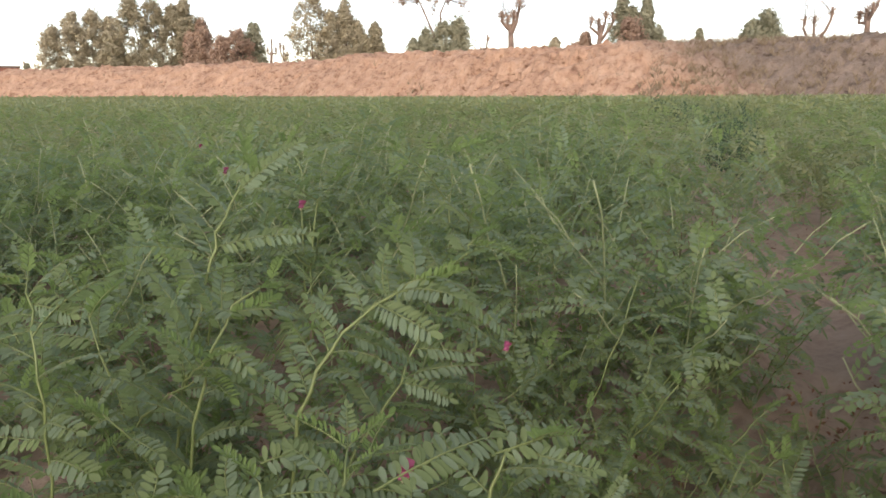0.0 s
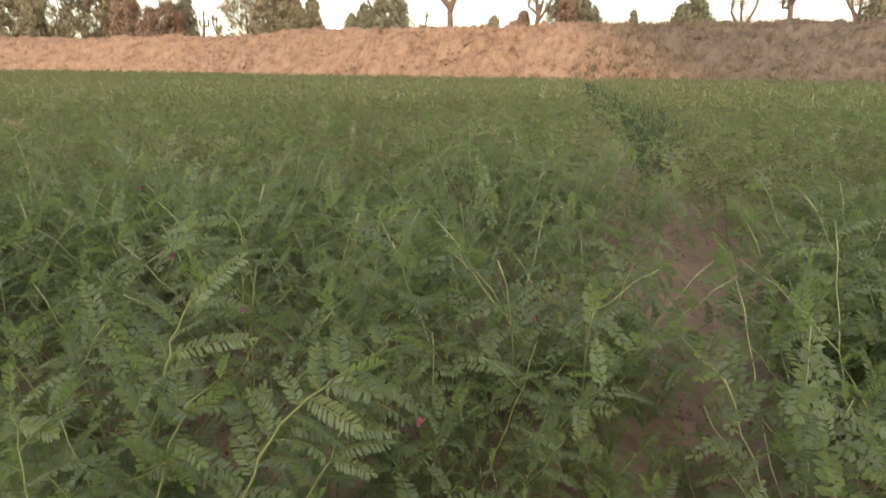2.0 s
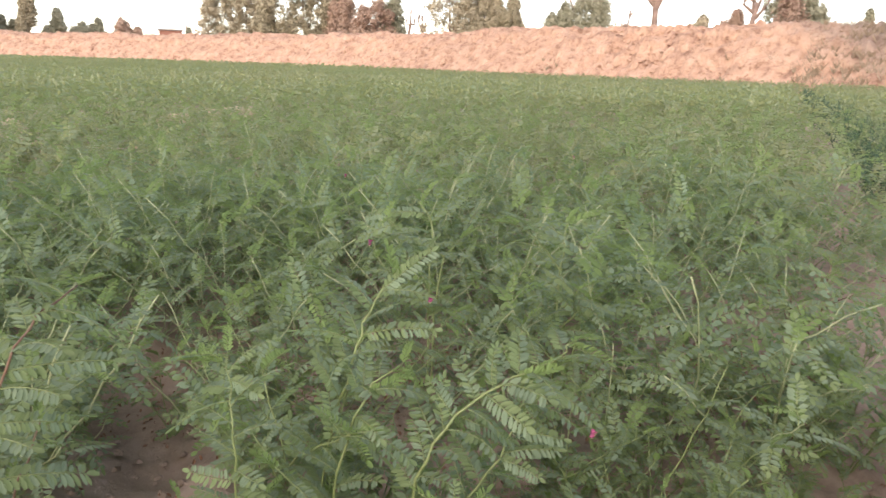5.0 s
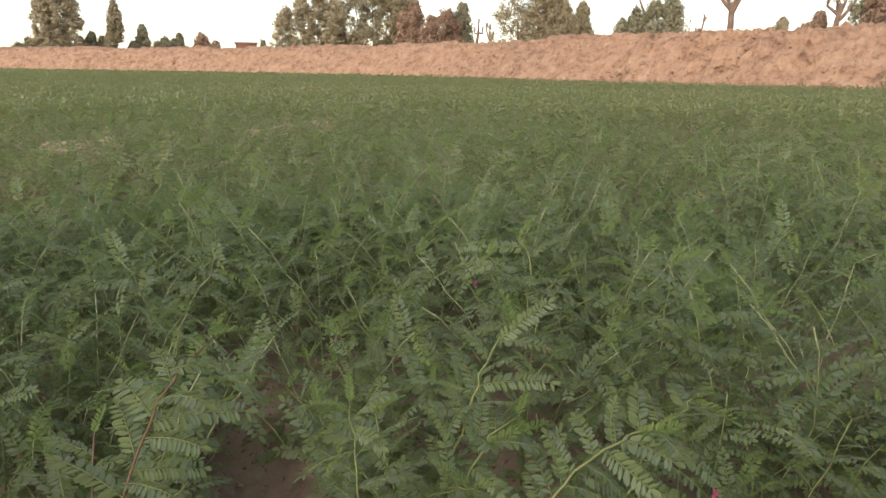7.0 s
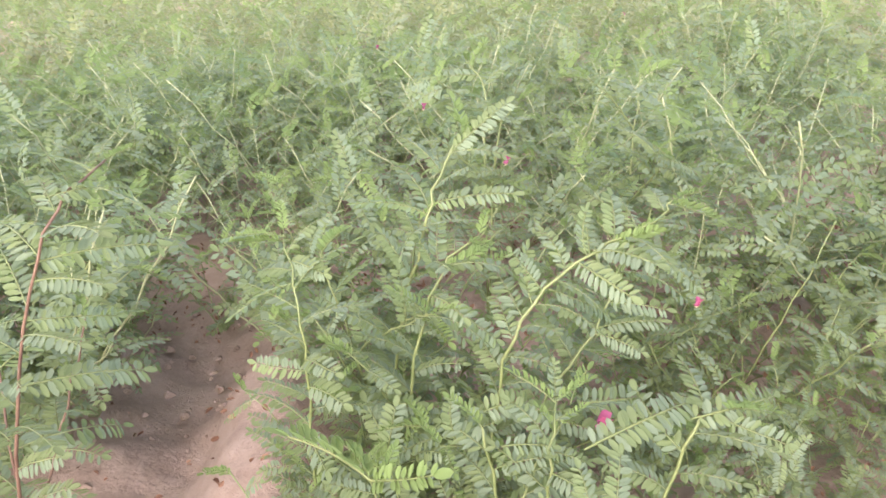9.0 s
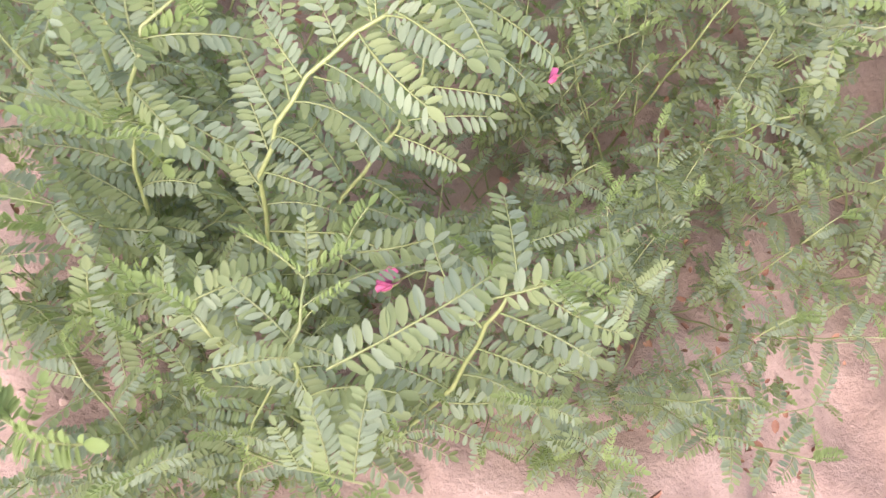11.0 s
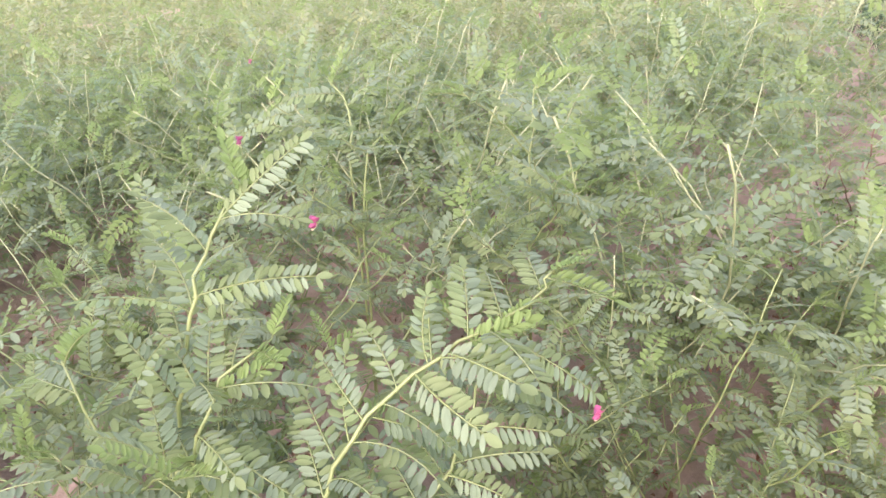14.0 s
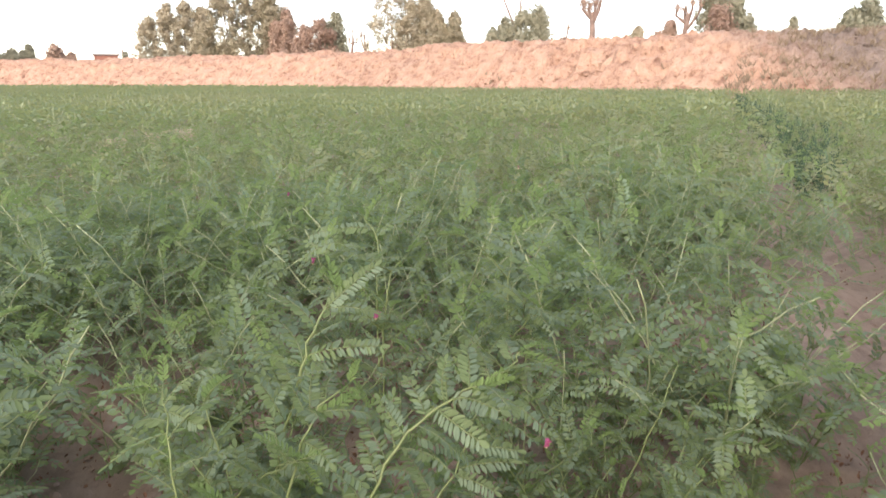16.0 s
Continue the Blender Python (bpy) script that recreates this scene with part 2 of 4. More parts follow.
def seg_distance(x, y, line):
    """Distance of points (arrays) from a broken line on the ground."""
    best = np.full(np.shape(x), 1e9)
    for (ax, ay), (bx, by) in zip(line[:-1], line[1:]):
        dx, dy = bx - ax, by - ay
        t = np.clip(((x - ax) * dx + (y - ay) * dy) / (dx * dx + dy * dy), 0, 1)
        best = np.minimum(best, np.hypot(x - ax - t * dx, y - ay - t * dy))
    return best


# ---------------------------------------------------------------- the plan of the field
FURROW_R = [(0.31, 0.30), (0.37, 0.55), (0.46, 0.80), (0.66, 1.12), (0.97, 1.66), (1.17, 2.05), (1.15, 2.7), (1.45, 4.0), (1.85, 5.4), (2.8, 9.6), (4.0, 13.7), (6.0, 20.0)]
FURROW_L = [(-0.28, 0.10), (-0.46, 0.50), (-0.53, 0.66), (-0.60, 0.82), (-0.82, 1.02)]
BANK_R = [(0.19, 0.36), (0.235, 0.50), (0.25, 0.64)]
BANK_L = [(-0.30, 0.32), (-0.375, 0.52), (-0.44, 0.68)]
PATCH_A = [(-3.16, 2.75), (-3.02, 3.45)]
PATCH_B = [(-2.82, 4.1), (-2.45, 5.3)]
HOLES = [(0.41, 1.34, 0.15), (0.37, 1.20, 0.12), (0.34, 1.08, 0.07), (-0.35, 1.20, 0.06), (-0.28, 0.97, 0.09), (-0.24, 0.86, 0.08), (-0.20, 0.77, 0.06), (0.10, 0.92, 0.04), (0.11, 0.82, 0.03), (0.21, 0.75, 0.06), (-0.06, 1.46, 0.05), (0.14, 0.60, 0.04), (-0.11, 0.68, 0.03)]
BERM_LINE = [(-75.0, 56.0), (-51.0, 46.5), (-36.0, 45.0), (-23.6, 42.5), (-8.9, 36.0), (-2.4, 29.0), (2.1, 26.0), (6.3, 23.4), (13.6, 20.2), (30.0, 13.0), (44.0, 4.0)]


def fbm(x, y, scale, octaves=4, seed=0.0):
    return noise.fractal(Vector((x * scale + seed, y * scale - seed, seed)), 1.0, 2.1, octaves)


# ---------------------------------------------------------------- ground
def ground():
    n = 250
    s = np.linspace(-1, 1, n)
    ax = np.sign(s) * (1.9 * np.abs(s) + 700.0 * np.abs(s) ** 7)
    xs, ys = ax + 0.0, ax + 0.8
    gx, gy = np.meshgrid(xs, ys)
    dr, dl = seg_distance(gx, gy, FURROW_R), seg_distance(gx, gy, FURROW_L)
    z = -0.075 * np.exp(-(dr / 0.11) ** 2) - 0.05 * np.exp(-(dl / 0.10) ** 2)
    # a crumbling bank on the bed's side of the furrow
    db = seg_distance(gx, gy, BANK_L)
    z += 0.06 / (1 + (db / 0.06) ** 4) + 0.02 * np.exp(-(db / 0.16) ** 2)
    z += 0.03 * np.exp(-(seg_distance(gx, gy, BANK_R) / 0.06) ** 2)
    near = np.exp(-(np.hypot(gx, gy) / 5.0) ** 2)
    for j in range(n):
        for i in range(n):
            if near[j, i] > 0.01:
                x, y = gx[j, i], gy[j, i]
                fine = math.exp(-(math.hypot(x, y - 0.8) / 1.7) ** 2)
                z[j, i] += near[j, i] * 0.022 * fbm(x, y, 1.0 + 3.0 * fine) + fine * 0.022 * fbm(x, y, 13.0, 5, 3.0)
    verts = np.stack([gx.ravel(), gy.ravel(), z.ravel()], 1)
    faces = [(j * n + i, j * n + i + 1, (j + 1) * n + i + 1, (j + 1) * n + i) for j in range(n - 1) for i in range(n - 1)]
    ob = mesh_ob("ground", verts, faces, [SOIL])
    return tagged(ob, "crumbly light brown field soil with furrows", "soil", kind="structure")


ground()


def ground_z(x, y):
    a, b = np.array(x), np.array(y)
    return float(-0.075 * np.exp(-(seg_distance(a, b, FURROW_R) / 0.11) ** 2) + 0.03 * np.exp(-(seg_distance(a, b, BANK_R) / 0.06) ** 2) - 0.05 * np.exp(-(seg_distance(a, b, FURROW_L) / 0.10) ** 2)
                 + 0.06 / (1 + (seg_distance(a, b, BANK_L) / 0.06) ** 4) + 0.02 * np.exp(-(seg_distance(a, b, BANK_L) / 0.16) ** 2)) - 0.006


# ---------------------------------------------------------------- berm
def berm_curve(per=100):
    return curve_through([(x, y, 0) for x, y in BERM_LINE], per)


def berm():
    line = berm_curve()
    prof = [(-3.6, -0.1), (-3.2, 0.05), (-2.7, 0.35), (-2.2, 0.75), (-1.7, 1.15), (-1.25, 1.5), (-0.85, 1.76), (-0.5, 1.9), (-0.1, 1.98), (0.3, 2.0), (0.8, 1.95), (1.3, 1.75), (2.2, 1.1), (3.6, -0.1)]
    fine = []
    for (a, b), (c, d) in zip(prof[:-1], prof[1:]):
        for k in range(3):
            fine.append((a + (c - a) * k / 3, b + (d - b) * k / 3))
    fine.append(prof[-1])
    verts, w = [], len(fine)
    for k, p in enumerate(line):
        d = (line[min(k + 1, len(line) - 1)] - line[max(k - 1, 0)]).normalized()
        side = Vector((-d.y, d.x, 0))
        crest = 1.0 + 0.055 * fbm(p.x, p.y, 0.22, 3, 5.0) + 0.05 * fbm(p.x, p.y, 0.9, 3, 8.0)
        for o, h in fine:
            q = p + side * o
            env = max(0.0, min(1.0, h / 0.8))
            lump = 0.15 * fbm(q.x * 1.0, q.y + h * 1.3, 1.1, 4, 1.0) + 0.17 * abs(fbm(q.x, q.y + h, 2.6, 3, 2.0)) + 0.09 * fbm(q.x, q.y + h * 1.4, 5.5, 3, 6.0)
            verts.append((q.x - side.x * lump * env, q.y - side.y * lump * env, h * crest + lump * env * 0.8))
    faces = [(k * w + j, (k + 1) * w + j, (k + 1) * w + j + 1, k * w + j + 1) for k in range(len(line) - 1) for j in range(w - 1)]
    ob = mesh_ob("earth_berm", verts, faces, [BERM])
    tagged(ob, "long heaped bank of loose orange sandy earth behind the field", "earth bank", kind="structure")
    # loose clods on the face
    rng = random.Random(31)
    g = Build()
    for _ in range(2700):
        k = rng.randrange(len(line) - 1)
        o = rng.uniform(-3.3, -0.3)
        p = line[k]
        d = (line[k + 1] - p).normalized()
        side = Vector((-d.y, d.x, 0))
        h = np.interp(o, [a for a, _ in prof], [b for _, b in prof])
        r = rng.uniform(0.02, 0.08)
        clod(g, rng, p + side * o + Vector((0, 0, h - 0.2 * r)) - side * 0.06, r)
    tagged(g.make("earth_clods", [BERM], None, False), "loose clods of orange earth on the bank", "clods", kind="stuff")


def clod(g, rng, at, r):
    """A broken lump: an octahedron pushed about, once divided."""
    base = [Vector(v) for v in ((1, 0, 0), (0, 1, 0), (-1, 0, 0), (0, -1, 0), (0, 0, 0.8), (0, 0, -0.8))]
    pts = [at + Vector((v.x * rng.uniform(0.6, 1.2), v.y * rng.uniform(0.6, 1.2), v.z * rng.uniform(0.5, 1.0))) * r for v in base]
    n = len(pts)
    faces = [(0, 1, 4), (1, 2, 4), (2, 3, 4), (3, 0, 4), (1, 0, 5), (2, 1, 5), (3, 2, 5), (0, 3, 5)]
    out, f = list(pts), []
    mids = {}
    for a, b, c in faces:
        e = []
        for p, q in ((a, b), (b, c), (c, a)):
            key = (min(p, q), max(p, q))
            if key not in mids:
                mids[key] = len(out)
                out.append((pts[p] + pts[q]) / 2 + ((pts[p] + pts[q]) / 2 - at) * rng.uniform(0.1, 0.4))
            e.append(mids[key])
        f += [(a, e[0], e[2]), (e[0], b, e[1]), (e[2], e[1], c), (e[0], e[1], e[2])]
    g.add(out, f)


berm()


# ---------------------------------------------------------------- chickpea leaves
def leaflet(length, width, fold):
    """A small oblong blade along +x, folded along its rib."""
    w, z = width / 2, fold
    side = [(0.22, 0.72, 0.8), (0.52, 1.0, 1.0), (0.82, 0.74, 0.8)]
    v = [(0, 0, 0)] + [(a * length, b * w, c * z) for a, b, c in side] + [(length, 0, z * 0.3)] + [(a * length, -b * w, c * z) for a, b, c in reversed(side)]
    f = [(0, 4, 3, 2, 1), (0, 7, 6, 5, 4)]
    return v, f


def leaf_geo(rng, length=0.058, pairs=7, size=0.0135, droop=0.35, young=False, level=0):
    """One compound leaf: a bowed rachis along +x with two rows of leaflets and one at the tip. level: 0 near, 1, 2 far."""
    g = Build()
    steps = 6
    bow = rng.uniform(0.3, 1.1) * (0.5 if young else 1.0)
    two_tone = rng.random() < 0.5
    sway = rng.uniform(-0.3, 0.3)
    pts, a, p = [], 0.40, Vector((0, 0, 0))
    for k in range(steps + 1):
        pts.append(p.copy())
        p = p + Vector((math.cos(a), sway * k / steps, math.sin(a))) * (length / steps)
        a -= bow / steps
    if level == 0:
        g.tube(pts, 0.0007, 0.0004, 3, 1, False)
    else:
        for q, r in ((pts[0], pts[3]), (pts[3], pts[6]))[: 3 - level]:
            e = r if level == 1 else pts[6]
            g.add([q + Vector((0, 0.0008, 0)), q - Vector((0, 0.0008, 0)), e], [(0, 1, 2)], 1)

    def on(t):
        k = min(int(t * steps), steps - 1)
        return pts[k].lerp(pts[k + 1], t * steps - k), (pts[k + 1] - pts[k]).normalized()

    for k in range(pairs):
        t = 0.10 + 0.87 * k / (pairs - 1)
        at, d = on(t)
        grow = (0.78 + 0.3 * math.sin(math.pi * (0.15 + 0.75 * t))) * (0.95 if not young else 0.75)
        for sgn in (1, -1):
            at2, _ = on(max(0.02, min(1, t + rng.uniform(-0.03, 0.03))))
            s = size * grow * rng.uniform(0.88, 1.1)
            out_a = radians(rng.uniform(56, 76) if not young else rng.uniform(42, 60))
            dip = -droop * rng.uniform(0.6, 1.3) if not young else rng.uniform(0.25, 0.6)
            if level == 2:
                w = s * 0.25
                v = [(0, 0, 0), (0.55 * s, w, 0), (s, 0, 0), (0.55 * s, -w, 0)]
                f = [(0, 1, 2, 3)]
            elif level == 1:
                w, z = s * 0.235, s * 0.06
                v = [(0, 0, 0), (0.52 * s, w, z), (s, 0, 0), (0.52 * s, -w, z)]
                f = [(0, 2, 1), (0, 3, 2)]
            else:
                v, f = leaflet(s, s * rng.uniform(0.31, 0.38), s * (0.06 if not young else 0.14))
            m = Matrix.Translation(at2) @ d.to_track_quat("X", "Z").to_matrix().to_4x4() @ Matrix.Rotation(sgn * out_a, 4, "Z") @ Matrix.Rotation(-dip, 4, "Y") @ Matrix.Rotation(rng.uniform(-0.14, 0.14), 4, "X")
            g.add(v, f, 3 if (sgn < 0 if two_tone else rng.random() < 0.5) else 0, m)
    at, d = on(1.0)
    if level < 2:
        v, f = leaflet(size * 0.9, size * 0.45, size * 0.06)
        g.add(v, f, 0, Matrix.Translation(at) @ d.to_track_quat("X", "Z").to_matrix().to_4x4())
    return g


LEAF_RNG = random.Random(5)
LEAF_GEO = [leaf_geo(LEAF_RNG, LEAF_RNG.uniform(0.041, 0.055), LEAF_RNG.choice((10, 10, 11, 11)), LEAF_RNG.uniform(0.0102, 0.0122), LEAF_RNG.uniform(0.0, 0.45)) for _ in range(12)]
LONG_GEO = [leaf_geo(LEAF_RNG, LEAF_RNG.uniform(0.072, 0.080), LEAF_RNG.choice((15, 16)), LEAF_RNG.uniform(0.0118, 0.0130), LEAF_RNG.uniform(0.1, 0.45)) for _ in range(4)]
YOUNG_GEO = [leaf_geo(LEAF_RNG, LEAF_RNG.uniform(0.030, 0.040), 10, 0.0112, 0.0, True) for _ in range(5)]
MID_GEO = [leaf_geo(LEAF_RNG, LEAF_RNG.uniform(0.047, 0.061), 9, 0.0125, LEAF_RNG.uniform(0.0, 0.4), False, 1) for _ in range(10)]
CHEAP_GEO = [leaf_geo(LEAF_RNG, LEAF_RNG.uniform(0.060, 0.076), 5, 0.0205, LEAF_RNG.uniform(0.1, 0.5), False, 2) for _ in range(8)]


def to_mesh(name, g, mats):
    me = bpy.data.meshes.new(name)
    me.from_pydata([tuple(v) for v in g.v], [], g.f)
    for m in mats:
        me.materials.append(m)
    me.polygons.foreach_set("material_index", g.i)
    me.polygons.foreach_set("use_smooth", [True] * len(g.f))
    me.update()
    return me


LEAF_ME = [to_mesh("leaf", g, [LEAF, STEM, YOUNG, GLAUCOUS]) for g in LEAF_GEO]
LONG_ME = [to_mesh("leaf", g, [LEAF, STEM, YOUNG, GLAUCOUS]) for g in LONG_GEO]
YOUNG_ME = [to_mesh("young_leaf", g, [YOUNG, STEM, YOUNG, YOUNG]) for g in YOUNG_GEO]


def branch_path(rng, azim, length, lean0, lean1, steps=9):
    p, out = Vector((0, 0, 0)), []
    for k in range(steps + 1):
        out.append(p.copy())
        t = k / steps
        lean = lean0 + (lean1 - lean0) * t + 0.11 * (-1) ** k
        azim += rng.uniform(-0.2, 0.2)
        p = p + Vector((math.sin(lean) * math.cos(azim), math.sin(lean) * math.sin(azim), math.cos(lean))) * (length / steps)
    return out


def leaf_places(rng, path, bare=0.2, gap=0.021, spread=None):
    """Nodes up a branch, alternately on its two sides: matrix, share of the way, young or not."""
    total = sum((b - a).length for a, b in zip(path[:-1], path[1:]))
    out, run, nxt, side = [], 0.0, bare * total, rng.uniform(0, 6.28)
    for a, b in zip(path[:-1], path[1:]):
        seg = (b - a).length
        d = (b - a).normalized()
        while nxt <= run + seg:
            p = a + d * (nxt - run)
            t = nxt / total
            side += math.pi + rng.uniform(-0.7, 0.7)
            s = d.orthogonal().normalized()
            s = Matrix.Rotation(side, 3, d) @ s
            if spread is not None:
                s = (spread - d * spread.dot(d)).normalized() * (-1) ** len(out)
                s = Matrix.Rotation(rng.uniform(-0.6, 0.6), 3, d) @ s
            young = nxt > total - 0.012
            rise = rng.uniform(0.0, 0.45)
            x = (s + d * rise).normalized()
            up = d * 0.15 + Vector((0, 0, 0.85)) + s * rng.uniform(-0.25, 0.25)
            z = (up - x * up.dot(x)).normalized()
            m = Matrix((x, z.cross(x), z)).transposed().to_4x4()
            m = Matrix.Translation(p) @ m @ Matrix.Rotation(rng.gauss(0, 0.33), 4, "X") @ Matrix.Scale(rng.uniform(0.84, 1.15) * (0.85 + 0.2 * min(1, t * 2)), 4)
            out.append((m, t, young))
            nxt += gap * rng.uniform(0.75, 1.25)
        run += seg
    d = (path[-1] - path[-2]).normalized()
    d = (d * 0.3 + Vector((rng.uniform(-1, 1), rng.uniform(-1, 1), 0.0))).normalized()
    out.append((Matrix.Translation(path[-1]) @ d.to_track_quat("X", "Z").to_matrix().to_4x4() @ Matrix.Scale(0.8, 4), 1.0, True))
    return out


def plant_branches(rng, height, subs=1.2):
    out = []
    n = rng.choice((5, 6, 6))
    a0 = rng.uniform(0, 6.28)
    for k in range(n):
        az = a0 + 6.28 * k / n + rng.uniform(-0.4, 0.4)
        l = height * rng.uniform(0.9, 1.22)
        path = branch_path(rng, az, l, rng.uniform(0.35, 0.95), rng.uniform(0.25, 0.95))
        out.append((path, 0.0017))
        for _ in range(int(subs + rng.random())):
            k2 = rng.randrange(2, 6)
            sub = branch_path(rng, az + rng.choice((-1, 1)) * rng.uniform(0.4, 1.5), l * rng.uniform(0.35, 0.55), rng.uniform(0.6, 1.2), rng.uniform(0.4, 1.1), 6)
            out.append(([path[k2] + q for q in sub], 0.0012))
    return out


PLANT_LABEL = "bushy green chickpea plant with feathery compound leaves"


def plant_in_parts(rng, branches, gap=0.0235, bare=0.26, red=False, label=PLANT_LABEL, spread=None):
    """A plant whose every leaf is an object on its stem."""
    root = new("chickpea_plant")
    tagged(root, label, "chickpea plant", "chickpea plants in the field")
    for path, r in branches:
        g = Build()
        g.tube(path, r, r * 0.45, 6)
        stem = g.make("stem", [RED_STEM if red else STEM], root)
        for m, t, young in leaf_places(rng, path, bare if r > 0.0015 else 0.12, gap, spread):
            ob = new("leaf", rng.choice(YOUNG_ME if young else LEAF_ME))
            ob.parent = stem
            ob.matrix_local = m
    return root


def foliage_of(rng, branches, geos, gap):
    gl = Build()
    for path, r in branches:
        for m, t, young in leaf_places(rng, path, 0.32 if r > 0.0015 else 0.12, gap):
            g = rng.choice(geos)
            n = len(gl.v)
            gl.v.extend([m @ Vector(p) for p in g.v])
            gl.f.extend([tuple(n + k for k in q) for q in g.f])
            gl.i.extend([(2 if young and q != 1 else q) for q in g.i])
    return gl


def plant_joined(rng, height):
    """A plant of stems and one mass of foliage."""
    root = new("chickpea_plant")
    tagged(root, PLANT_LABEL, "chickpea plant", "chickpea plants in the field")
    branches = plant_branches(rng, height, 0.9)
    for path, r in branches:
        gs = Build()
        gs.tube(path, r, r * 0.5, 4)
        gs.make("stem", [PALE_STEM], root)
    foliage_of(rng, branches, MID_GEO, 0.0225).make("foliage", [LEAF, STEM, YOUNG, GLAUCOUS], root)
    return root


# ---------------------------------------------------------------- where plants stand
def open_ground(x, y, slack=0.0):
    """True on bare ground: furrows, patches, holes."""
    ax, ay = np.array(x), np.array(y)
    r = math.hypot(x, y)
    if seg_distance(ax, ay, FURROW_R) < float(np.interp(r, [0.5, 0.9, 1.3, 2.0, 2.4, 2.8, 3.6, 8.0, 14.0], [0.125, 0.155, 0.20, 0.215, 0.14, 0.11, 0.12, 0.14, 0.15])) + slack or seg_distance(ax, ay, FURROW_L) < 0.12 + slack or seg_distance(ax, ay, BANK_L) < 0.13 + slack or seg_distance(ax, ay, BANK_R) < 0.05 + slack:
        return True
    if min(seg_distance(ax, ay, PATCH_A), seg_distance(ax, ay, PATCH_B)) < 0.12 + slack:
        return True
    return any(math.hypot(x - a, y - b) < c + 0.03 + slack for a, b, c in HOLES)


def stands(rng, r0, r1, spacing, a0=-54, a1=47, behind=False):
    """Jittered places on a grid between two distances and two compass angles."""
    out = []
    n = int(r1 / spacing) + 2
    for j in range(-n if behind else -2, n):
        for i in range(-n, n):
            x, y = (i + rng.uniform(-0.38, 0.38)) * spacing, (j + rng.uniform(-0.38, 0.38)) * spacing
            r = math.hypot(x, y)
            if r0 <= r < r1 and a0 < math.degrees(math.atan2(x, y)) < a1 and not open_ground(x, y, rng.uniform(-0.06, 0.03) if r < 2.6 else rng.uniform(-0.03, 0.02)):
                out.append((x, y))
    return out


def low_here(x, y):
    """Height share of a plant: lower where the bed has been leaned over, near its end."""
    if abs(x) < 0.30 and y < 0.50:
        return 0.68
    return 0.88 if y < 0.7 and abs(x) < 0.5 else 1.0


def near_field():
    rng = random.Random(11)
    protos = [plant_in_parts(rng, plant_branches(rng, 0.315)) for _ in range(6)]
    used = set()
    for x, y in stands(rng, 0.30, 0.80, 0.168, -66, 58):
        if y < 0.24 or (abs(x) < 0.12 and y < 0.36) or (x < -0.26 and y < 0.42 and math.hypot(x + 0.5, y - 0.33) > 0.1):
            continue
        k = rng.randrange(6)
        s = rng.uniform(0.85, 1.08) * low_here(x, y)
        m = Matrix.Translation((x, y, ground_z(x, y))) @ Matrix.Rotation(rng.uniform(0, 6.28), 4, "Z") @ Matrix.Rotation(rng.uniform(-0.12, 0.12), 4, "X") @ Matrix.Scale(s, 4)
        if k in used:
            copy_thing(protos[k], m)
        else:
            protos[k].matrix_world = m
            used.add(k)
    for x, y, s in ((0.09, 0.47, 0.6), (0.03, 0.66, 0.75), (-0.20, 0.46, 0.7), (-0.24, 0.56, 0.75), (-0.16, 0.40, 0.6), (-0.09, 0.43, 0.55), (0.15, 0.50, 0.6), (0.19, 0.57, 0.6), (0.16, 0.84, 0.85), (0.22, 1.02, 0.9), (-0.36, 0.86, 0.95)):
        copy_thing(protos[min(used)], Matrix.Translation((x, y, ground_z(x, y))) @ Matrix.Rotation(rng.uniform(0, 6.28), 4, "Z") @ Matrix.Scale(s, 4))
    # fuller bushes that line the furrows
    full = plant_in_parts(rng, plant_branches(rng, 0.315, 0.8), 0.0215, 0.16)
    for k, (x, y, s) in enumerate(((0.93, 1.02, 1.05), (0.90, 1.15, 1.1), (0.90, 0.88, 1.0), (0.81, 1.08, 1.05), (0.83, 0.97, 1.05), (0.79, 0.75, 1.0), (0.69, 0.60, 0.9), (-0.68, 0.47, 1.0), (-0.72, 0.60, 1.0), (-0.78, 0.72, 1.0))):
        m = Matrix.Translation((x, y, ground_z(x, y))) @ Matrix.Rotation(rng.uniform(0, 6.28), 4, "Z") @ Matrix.Scale(s, 4)
        if k:
            copy_thing(full, m)
        else:
            full.matrix_world = m
    for k in range(6):
        if k not in used:
            for o in (*protos[k].children_recursive, protos[k]):
                bpy.data.objects.remove(o)


